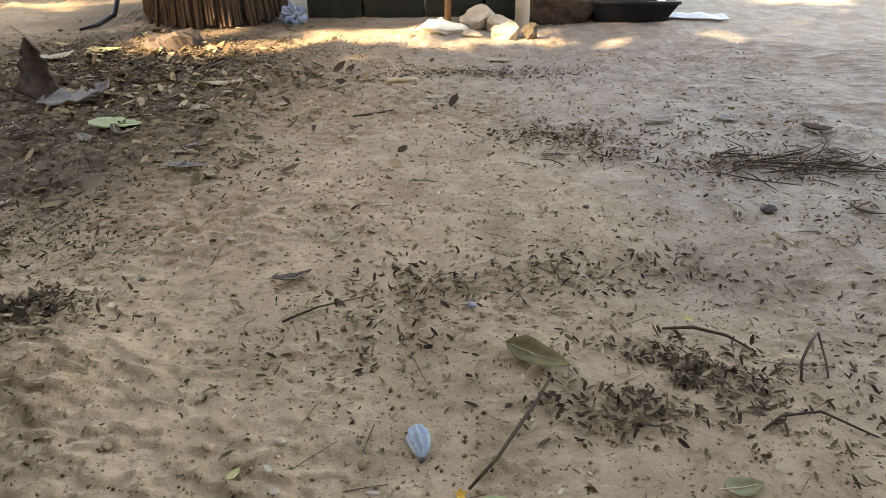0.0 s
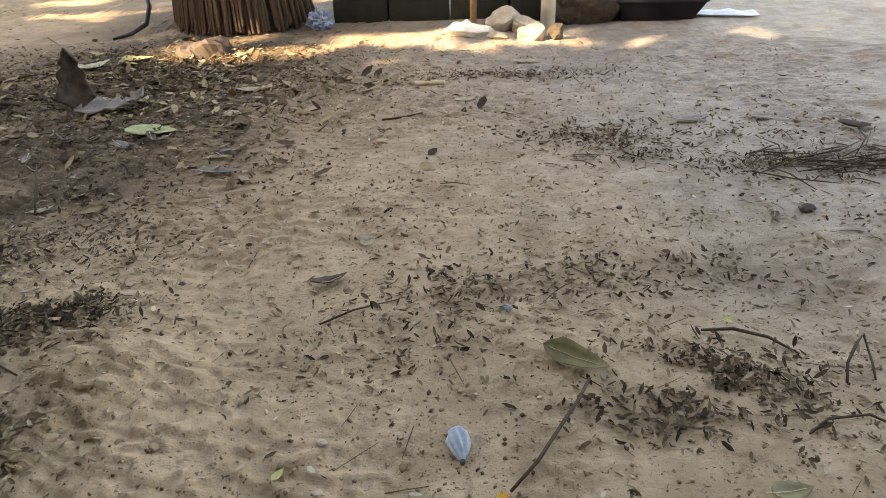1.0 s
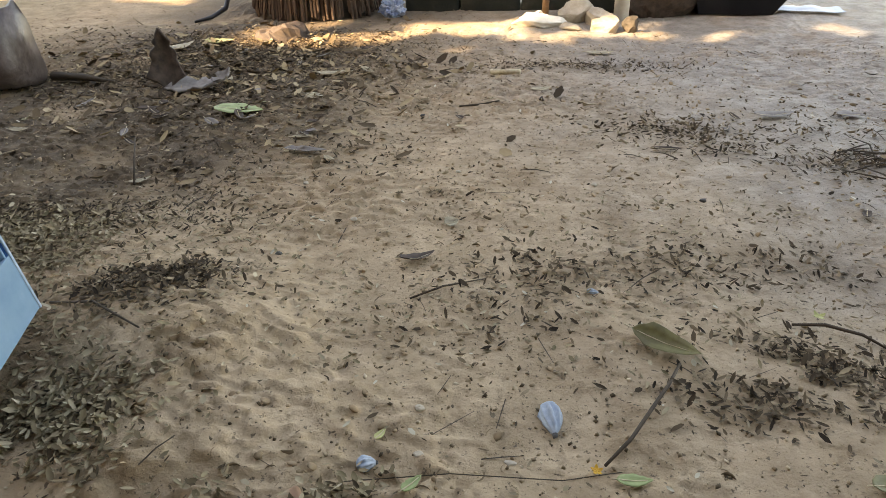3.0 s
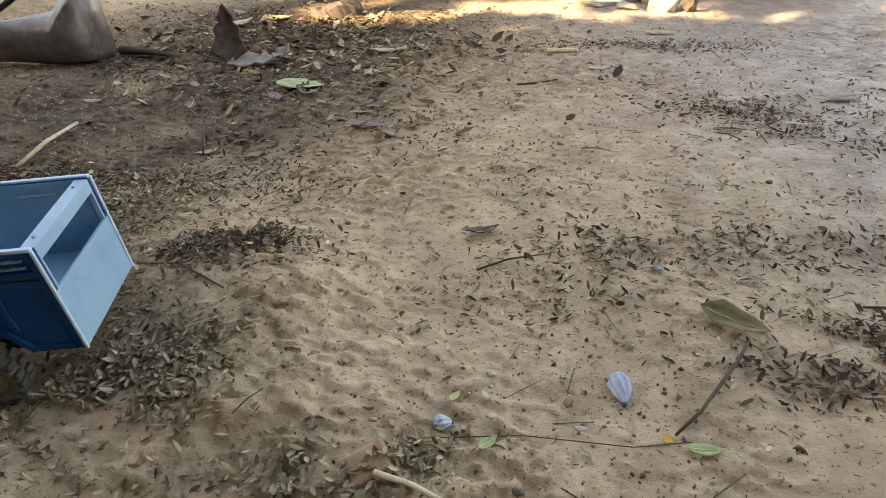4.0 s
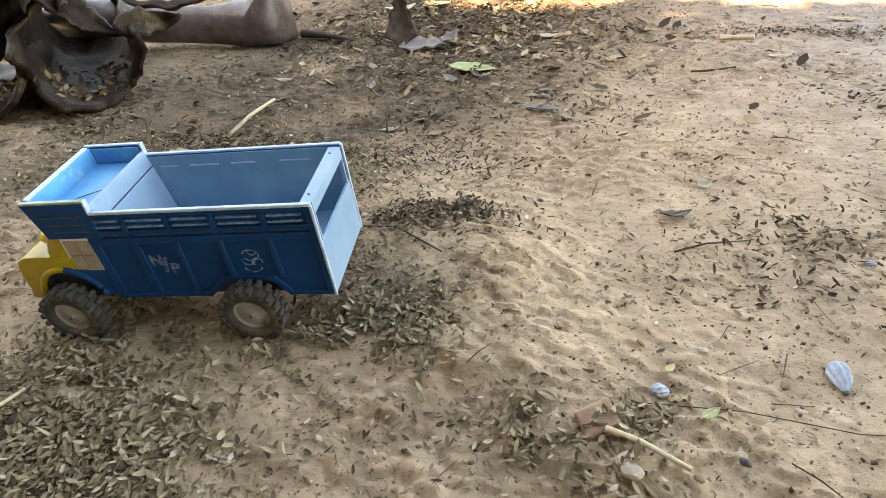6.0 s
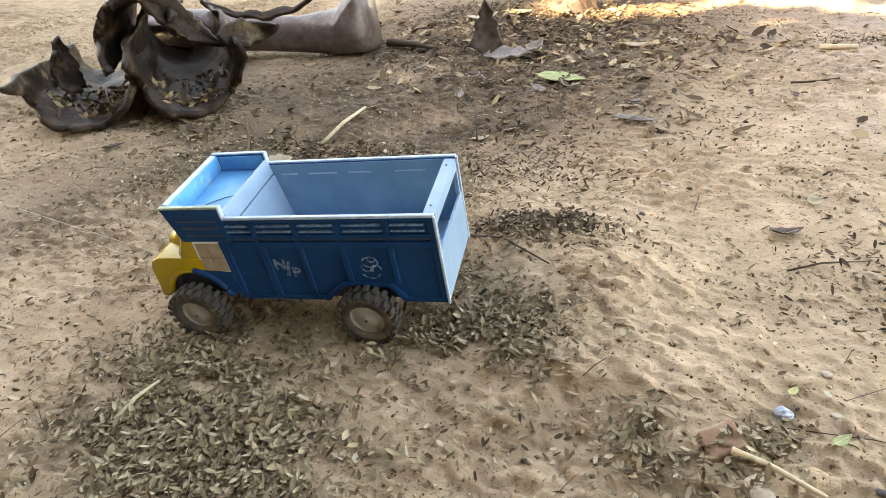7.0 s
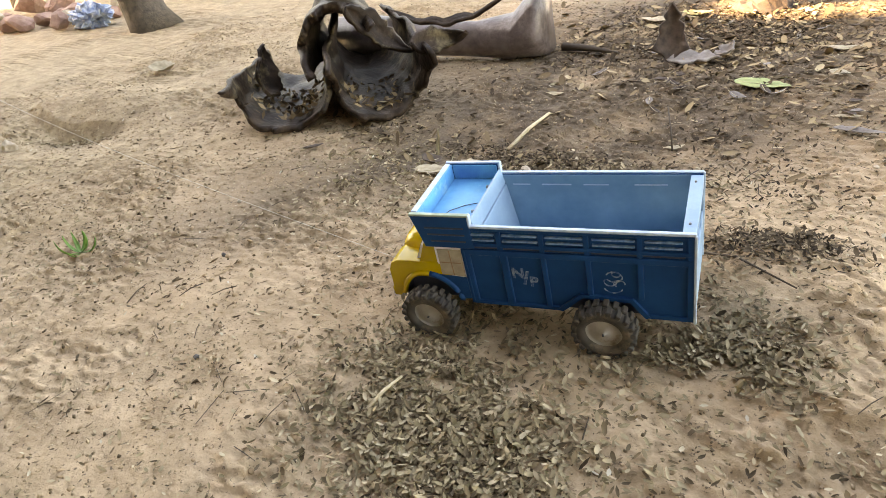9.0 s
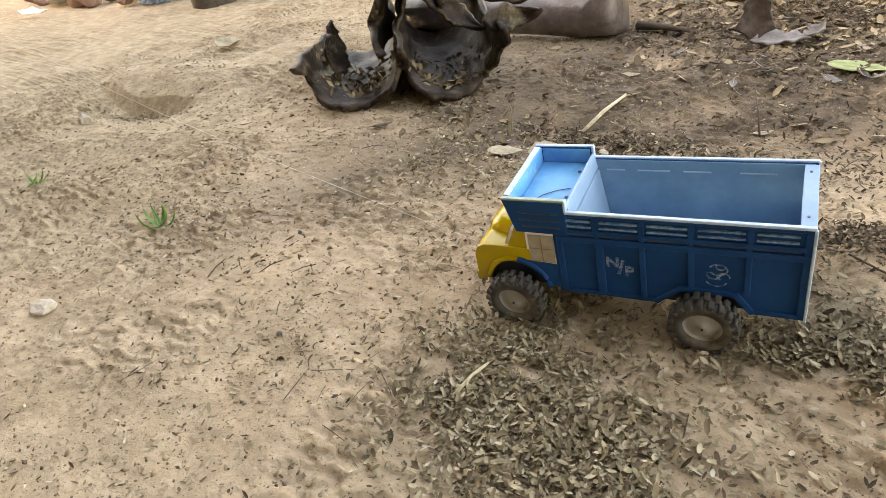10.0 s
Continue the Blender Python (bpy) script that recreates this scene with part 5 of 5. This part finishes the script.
far_trunk(-5.05, 2.15, 0.125, "dark slim tree trunk at the edge of the shade", -8)
far_trunk(-9.2, 3.0, 0.12, "dark slim tree trunk beyond the rubble", 0)
rnd = random.Random(77)
for k in range(22):
    x, y = rnd.uniform(-7.9, -5.8), 2.05 + rnd.uniform(-0.15, 0.55)
    s = rnd.uniform(0.07, 0.17)
    stone(x, y, s * 1.3, s, s * 0.8, PINK_STONE if k % 4 else STONE, "pinkish broken rubble stone in a far heap", 100 + k, group="far rubble heap", turn=rnd.uniform(0, 180), sub=2, sink=0.05)
thing("white_bag", lump(0.17, 0.12, 0.1, 0.6, 43, 4, 3.0), BAG, "crumpled white plastic bag by the rubble heap", "plastic bag", m=pose(-5.75, 2.1, hz(-5.75, 2.1) + 0.07))
bm = blade(0.3, 0.13, 0.1, 0.3, 10, 0.004, 0.3, 8)
thing("white_scrap", bm, LIME, "pale torn board scrap on the earth", "scrap", smooth=True, m=pose(-6.9, 1.55, hz(-6.9, 1.55) + 0.03, 8, 5, 30))


def shrub(x, y, r, h, seed):
    root = empty("shrub", pose(x, y, 0), "sunlit yellow-green shrub at the edge of the yard", "shrub", "far shrubs")
    rr = np.random.RandomState(seed)
    stems = bmesh.new()
    for k in range(6):
        a = rr.uniform(0, 2 * math.pi)
        tube(stems, [(0, 0, -0.05), (0.4 * r * math.cos(a), 0.4 * r * math.sin(a), h * 0.5), (0.7 * r * math.cos(a), 0.7 * r * math.sin(a), h * 0.9)], [0.02, 0.014, 0.006], 5)
    part("stems", stems, TWIG, root)
    n = 1500
    p = rr.normal(0, 1, (n, 3))
    p /= np.linalg.norm(p, axis=1)[:, None]
    p *= rr.uniform(0.35, 1.0, (n, 1)) ** 0.5 * (1 + 0.35 * np.sin(7 * p[:, :1]) * np.cos(6 * p[:, 1:2]))
    p = p * (r, r, h * 0.55) + (0, 0, h * 0.55)
    u, v = rr.normal(0, 1, (n, 3)), rr.normal(0, 1, (n, 3))
    u /= np.linalg.norm(u, axis=1)[:, None]
    v /= np.linalg.norm(v, axis=1)[:, None]
    s = rr.uniform(0.05, 0.11, (n, 1))
    co = np.stack([p - u * s, p + v * s * 0.4, p + u * s, p - v * s * 0.4], 1).reshape(-1, 3)
    me = bpy.data.meshes.new("leaves")
    me.from_pydata(co.tolist(), [], (np.arange(n)[:, None] * 4 + np.arange(4)).tolist())
    me.materials.append(SHRUB)
    ob = new("leaves", me)
    ob.parent = root


for k, (x, y) in enumerate(((-9.0, 4.6), (-7.6, 4.3), (-6.3, 4.4), (-5.2, 4.7), (-10.8, 4.2), (-12.5, 3.4), (-4.0, 5.2))):
    shrub(x, y, 0.7, 1.0, 60 + k)

# ---- single things on the earth ----
def leaf(x, y, length, width, turn, mat, label, seed, curl=0.08, fold=0.2, lift=0.006, rx=0, ry=0, ragged=0.12, name="fallen_leaf", group="fallen leaves"):
    root = empty(name, pose(x, y, hz(x, y) + lift, rx, ry, turn), label, "leaf", group)
    part("blade", blade(length, width, curl, fold, 12, 0.0007, ragged, seed), mat, root, "", True)
    part("midrib", tube(bmesh.new(), [(-length * 0.62, 0, curl * length * 1.2), (-length * 0.3, 0, curl * length * 0.36 + 0.0008), (0, 0, 0.0008), (length * 0.35, 0, curl * length * 0.49 + 0.0008)], [0.001, 0.0009, 0.0007, 0.0004], 5), STRAW, root, "pale stalk and midrib", True)
    return root


leaf(-0.87, 1.575, 0.155, 0.075, -8, LEAF_GREEN, "large fading green leaf flat on the earth", 1, 0.03, 0.1, 0.006)
leaf(-0.695, 1.73, 0.08, 0.042, -40, LEAF_TAN, "pale yellow dry leaf on the earth", 2, 0.05)
leaf(-0.604, 1.335, 0.11, 0.03, -2, GREY_SCRAP, "narrow grey curled dry leaf on the earth", 3, 0.06, 0.5)
leaf(-0.995, 1.235, 0.052, 0.022, 40, LEAF_TAN, "small pale dry leaf on the earth", 4, 0.1)
leaf(0.8, 1.67, 0.07, 0.045, 0, GREY_SCRAP, "dull grey leaf flat on the earth", 5, 0.04)
leaf(0.99, 1.565, 0.08, 0.045, -20, SCRAP, "dark brown curled leaf on the earth", 6, 0.15, 0.5)
leaf(0.6, 1.66, 0.11, 0.05, 10, GREY_SCRAP, "grey-brown dry leaf flat on the earth", 7, 0.08)
leaf(0.136, 0.674, 0.1, 0.038, -30, LEAF_OLIVE, "large olive-brown leaf curled on its edge", 8, 0.12, 0.6, 0.014, 28, 0)
leaf(-1.44, 0.92, 0.085, 0.065, 30, LEAF_TAN, "broad tan dry leaf in the litter", 9, 0.12, 0.35, 0.014, 12, -10)
leaf(-1.52, 0.855, 0.1, 0.05, 20, LEAF_TAN, "broad tan dry leaf in the litter", 10, 0.08, 0.3, 0.01)
leaf(-1.58, 0.93, 0.075, 0.05, 80, SCRAP, "dark brown dry leaf in the litter", 11, 0.15, 0.5, 0.012, 20, 15)
leaf(-1.6, 1.0, 0.09, 0.014, 100, LEAF_TAN, "narrow pale dry leaf standing upright in the litter", 12, 0.05, 0.6, 0.045, 0, -72)
leaf(-3.48, 1.29, 0.16, 0.1, 15, LEAF_TAN, "curled tan dry leaf on the earth", 13, 0.2, 0.5, 0.02, 10)
leaf(0.34, 0.455, 0.05, 0.028, 10, LEAF_OLIVE, "brown and yellow dry leaf on the earth", 14)
leaf(-0.24, 0.47, 0.02, 0.01, 60, LEAF_YELLOW, "small yellow-green leaf on the earth", 15)
leaf(0.06, 0.44, 0.042, 0.018, 4, LEAF_GREEN, "small green feathery leaf on the earth", 16)
leaf(-0.19, 0.4, 0.03, 0.014, 50, LEAF_GREEN, "small green leaf on the earth", 17)
leaf(-0.02, 1.83, 0.07, 0.03, 20, LEAF_TAN, "pale dry leaf on the earth", 18)
leaf(0.2, 2.28, 0.1, 0.05, 5, LEAF_TAN, "pale dry leaf on the earth", 19)
leaf(-1.42, 2.3, 0.14, 0.08, 40, LEAF_TAN, "pale dry leaf on the litter", 20, 0.15)
leaf(-1.3, 2.42, 0.12, 0.07, 5, LEAF_YELLOW, "yellowed leaf on the litter", 21, 0.1)
leaf(-0.72, 2.0, 0.1, 0.04, 15, LEAF_TAN, "pale dry leaf on the litter", 22, 0.1)
leaf(-2.76, 0.09, 0.06, 0.03, 60, GRASS, "small green sprouting leaf in the earth", 23, 0.2, 0.4, 0.02, 0, -40)
rnd = random.Random(15)
for k in range(60):
    a = k / 60
    x, y = (rnd.uniform(-1.6, -0.6), rnd.uniform(1.4, 2.5)) if k < 34 else (rnd.uniform(-2.3, 1.0), rnd.uniform(0.6, 2.2))
    leaf(x, y, rnd.uniform(0.03, 0.075), rnd.uniform(0.012, 0.03), rnd.uniform(0, 360), rnd.choice((LEAF_TAN, SCRAP, SCRAP, GREY_SCRAP, LEAF_OLIVE)), "small dry leaf among the litter", 200 + k, rnd.uniform(0.02, 0.2), 0.4, 0.006, rnd.uniform(-15, 15), rnd.uniform(-10, 10))


def twig(pts, radii, mat, label, name="twig", lift=0.003, group="", seg=7):
    zs = [hz(x, y) + lift for x, y, _ in pts]
    if name == "stick":
        zs = list(np.linspace(zs[0], zs[-1], len(zs)) + max(0, zs[len(zs) // 2] - (zs[0] + zs[-1]) / 2))
    bm = tube(bmesh.new(), [(x, y, z + dz) for (x, y, dz), z in zip(pts, zs)], radii, seg)
    return thing(name, bm, mat, label, "twig", group, smooth=True)


twig([(-1.418, 1.08, 0.002), (-1.405, 1.18, 0.012), (-1.392, 1.29, 0.006)], [0.006, 0.0055, 0.004], STRAW, "straight pale bleached stick on the earth", "stick")
twig([(-1.078, 0.098, 0.006), (-1.075, 0.14, 0.014), (-1.072, 0.178, 0.012)], [0.003, 0.0028, 0.002], STRAW, "short pale bleached stick on the litter", "stick")
twig([(-0.306, 0.33, 0.006), (-0.265, 0.322, 0.008), (-0.21, 0.305, 0.004)], [0.0036, 0.0034, 0.003], STRAW, "pale split bleached stick on the litter", "stick")
twig([(-0.18, 1.997, 0.004), (-0.13, 1.985, 0.004), (-0.084, 1.972, 0.004)], [0.009, 0.008, 0.009], STRAW, "short pale stick on trodden earth", "stick")
twig([(-0.254, 1.679, 0), (-0.19, 1.685, 0.003), (-0.14, 1.698, 0)], [0.003, 0.003, 0.002], TWIG, "thin dark twig on trodden earth")
twig([(0.15, 0.64, 0.006), (0.128, 0.6, 0.01), (0.1, 0.555, 0.01), (0.065, 0.501, 0.008), (0.03, 0.462, 0.004)], [0.0022, 0.0024, 0.0026, 0.0024, 0.002], TWIG, "thin brown leaf stalk lying on the earth")
twig([(0.345, 0.765, 0), (0.39, 0.76, 0.01), (0.435, 0.74, 0.008), (0.47, 0.71, 0)], [0.002, 0.003, 0.0025, 0.0015], TWIG, "curved brown twig lying on the earth")
twig([(0.499, 0.639, 0), (0.505, 0.66, 0.02), (0.53, 0.69, 0.03), (0.57, 0.735, 0.02), (0.555, 0.68, 0.004), (0.54, 0.645, 0)], [0.002, 0.0022, 0.0022, 0.002, 0.0018, 0.0014], TWIG, "thin brown twig bent into a loop")
twig([(0.4, 0.54, 0), (0.43, 0.56, 0.004), (0.486, 0.569, 0.004), (0.56, 0.51, 0)], [0.0016, 0.002, 0.0018, 0.0012], TWIG, "long thin dark twig lying on the earth")
twig([(-0.995, 1.21, 0), (-1.02, 1.27, 0.03), (-1.06, 1.36, 0.05)], [0.0025, 0.0022, 0.0014], TWIG, "thin grey twig rising from the earth")
twig([(-0.25, 0.76, 0), (-0.2, 0.79, 0.003), (-0.13, 0.83, 0.001)], [0.0018, 0.0018, 0.001], TWIG, "thin dark twig on the earth")
twig([(-0.27, 0.4, 0), (-0.15, 0.43, 0.004), (-0.02, 0.44, 0.003), (0.05, 0.46, 0)], [0.0006, 0.0007, 0.0007, 0.0005], TWIG, "long thin green-brown stalk on the earth")
twig([(-0.8, 0.66, 0), (-0.7, 0.63, 0.006), (-0.6, 0.58, 0.004)], [0.0022, 0.002, 0.0014], TWIG, "thin dark twig across the mound")
rnd = random.Random(8)
for k in range(44):
    x, y = 0.62 + 0.3 * rnd.random(), 1.29 + 0.14 * rnd.random()
    a, ln = radians(rnd.gauss(-8, 28)), rnd.uniform(0.07, 0.22)
    twig([(x, y, 0.002), (x + ln / 2 * math.cos(a), y + ln / 2 * math.sin(a), 0.008 + 0.008 * rnd.random()), (x + ln * math.cos(a + 0.2), y + ln * math.sin(a + 0.2), 0.003)], [0.0013, 0.0019, 0.0009], TWIG, "thin dark twig in a bundle on the earth", group="bundle of dark twigs")


def crumpled_shell(x, y, ln, wd, turn, label):
    root = empty("plastic_scrap", pose(x, y, hz(x, y) + wd * 0.3, 0, 8, turn), label, "plastic scrap", "crumpled plastic scraps")
    bm = bmesh.new()
    bmesh.ops.create_uvsphere(bm, u_segments=40, v_segments=18, radius=1.0)
    for v in bm.verts:
        a = math.atan2(v.co.z, v.co.y)
        f = 1 + 0.17 * math.cos(8 * a + 2.2 * v.co.x) * (1 - 0.6 * v.co.x ** 2) + 0.22 * noise.noise(v.co * 2.4)
        taper = 1 - 0.3 * v.co.x
        v.co = Vector((v.co.x * ln / 2, v.co.y * wd / 2 * f * taper, v.co.z * wd * 0.4 * f * taper))
    part("ribbed_body", bm, SHELL, root, "", True)
    part("tip", lump(ln * 0.1, wd * 0.16, wd * 0.14, 0.4, 9, 2), DARK_STONE, root, "dark crushed tip").matrix_basis = pose(ln * 0.5, 0, 0)


crumpled_shell(-0.03, 0.535, 0.05, 0.026, -80, "crumpled pale blue ribbed plastic scrap on the earth")
crumpled_shell(-0.249, 0.43, 0.024, 0.018, 20, "small crumpled blue-grey plastic scrap on the earth")
crumpled_shell(0.047, 0.813, 0.02, 0.01, 0, "small flattened pale blue plastic scrap")

# stones, chips and a brick end
stone(0.68, 1.14, 0.022, 0.016, 0.016, DARK_STONE, "small black angular stone on grey earth", 51)
stone(-1.29, 0.955, 0.016, 0.014, 0.012, STONE, "small pale rounded pebble in the litter", 52, "pebble", "pebble", "loose pebbles", flat=0.1)
stone(-2.012, -0.172, 0.042, 0.028, 0.012, STONE, "flat oval pale stone on the earth", 53, flat=0.2)
stone(-3.3, 0.462, 0.04, 0.03, 0.035, STONE, "small grey stone at the edge of a hollow", 54)
stone(-0.55, 1.165, 0.007, 0.006, 0.004, STONE, "small pale chip on the earth", 55, "pebble", "pebble", "loose pebbles", flat=0.2)
stone(-0.218, 1.257, 0.007, 0.006, 0.004, STONE, "small pale chip on the earth", 56, "pebble", "pebble", "loose pebbles", flat=0.2)
stone(0.084, 1.2, 0.007, 0.006, 0.004, STONE, "small pale chip on the earth", 57, "pebble", "pebble", "loose pebbles", flat=0.2)
stone(-0.86, 1.58 - 0.36, 0.007, 0.006, 0.004, STONE, "small pale chip on the earth", 58, "pebble", "pebble", "loose pebbles", flat=0.2)
stone(-0.08, 0.462, 0.009, 0.004, 0.002, STONE, "small pale chip on the earth", 59, "pebble", "pebble", "loose pebbles", flat=0.2)
stone(-0.19, 0.452, 0.007, 0.005, 0.003, STONE, "small pale chip on the earth", 60, "pebble", "pebble", "loose pebbles", flat=0.2)
stone(-0.2, 0.525, 0.008, 0.006, 0.004, STONE, "small pale chip on the earth", 61, "pebble", "pebble", "loose pebbles", flat=0.2)
stone(-0.27, 0.285, 0.014, 0.011, 0.009, STONE, "pale rounded pebble by the brick end", 62, "pebble", "pebble", "loose pebbles", flat=0.2)
for k, (x, y) in enumerate(((-1.35, 0.75), (-1.0, 0.62), (-0.5, 0.85), (-0.4, 1.0), (0.3, 1.15), (0.1, 1.5), (-0.35, 1.6), (-1.9, 0.5), (-1.7, 0.3), (-2.2, 0.45), (-1.45, 0.05), (0.55, 0.5), (-0.15, 0.35))):
    stone(x, y, 0.008, 0.006, 0.005, STONE if k % 2 else DARK_STONE, "tiny loose pebble on the earth", 300 + k, "pebble", "pebble", "loose pebbles", flat=0.3, sub=2)
bm = rbox(-0.024, 0.024, -0.02, 0.02, -0.03, 0.012, 0.005, 3)
for v in bm.verts:
    v.co += 0.006 * noise.noise_vector(v.co * 40)
thing("brick_end", bm, BRICK_RED, "worn red brick end sunk in the earth", "brick", smooth=True, m=pose(-0.318, 0.345, hz(-0.318, 0.345) + 0.001, 9, -6, 38))


def flower(x, y, mat, label, r, n):
    root = empty("fallen_flower", pose(x, y, hz(x, y) + 0.005), label, "flower", "fallen flowers")
    for k in range(n):
        bm = blade(r, r * 0.55, 0.15, 0.3, 6, 0.0005)
        bm.transform(pose(0, 0, 0, 0, -20, 360 * k / n + 20) @ pose(r * 0.5, 0, 0))
        part("petal", bm, mat, root, "", True)


flower(0.02, 0.455, PETAL, "small orange fallen flower at the end of a stalk", 0.009, 5)
flower(0.396, 0.794, LEAF_YELLOW, "small pale yellow fallen flower on the earth", 0.013, 4)


def sprout(x, y, n, h, seed):
    root = empty("grass_sprout", pose(x, y, hz(x, y)), "small fresh green grass sprout in bare earth", "grass", "grass sprouts")
    rr = random.Random(seed)
    for k in range(n):
        a, ln = 360 * k / n + rr.uniform(-30, 30), h * rr.uniform(0.6, 1.1)
        bm = blade(ln, ln * 0.16, 0.22, 0.5, 8, 0.0004)
        bm.transform(pose(0, 0, 0, 0, -rr.uniform(35, 70), a) @ pose(ln * 0.5, 0, -0.22 * ln))
        part("blade", bm, GRASS, root, "", True)


sprout(-2.1, 0.155, 7, 0.075, 2)
sprout(-2.8, 0.1, 5, 0.05, 3)
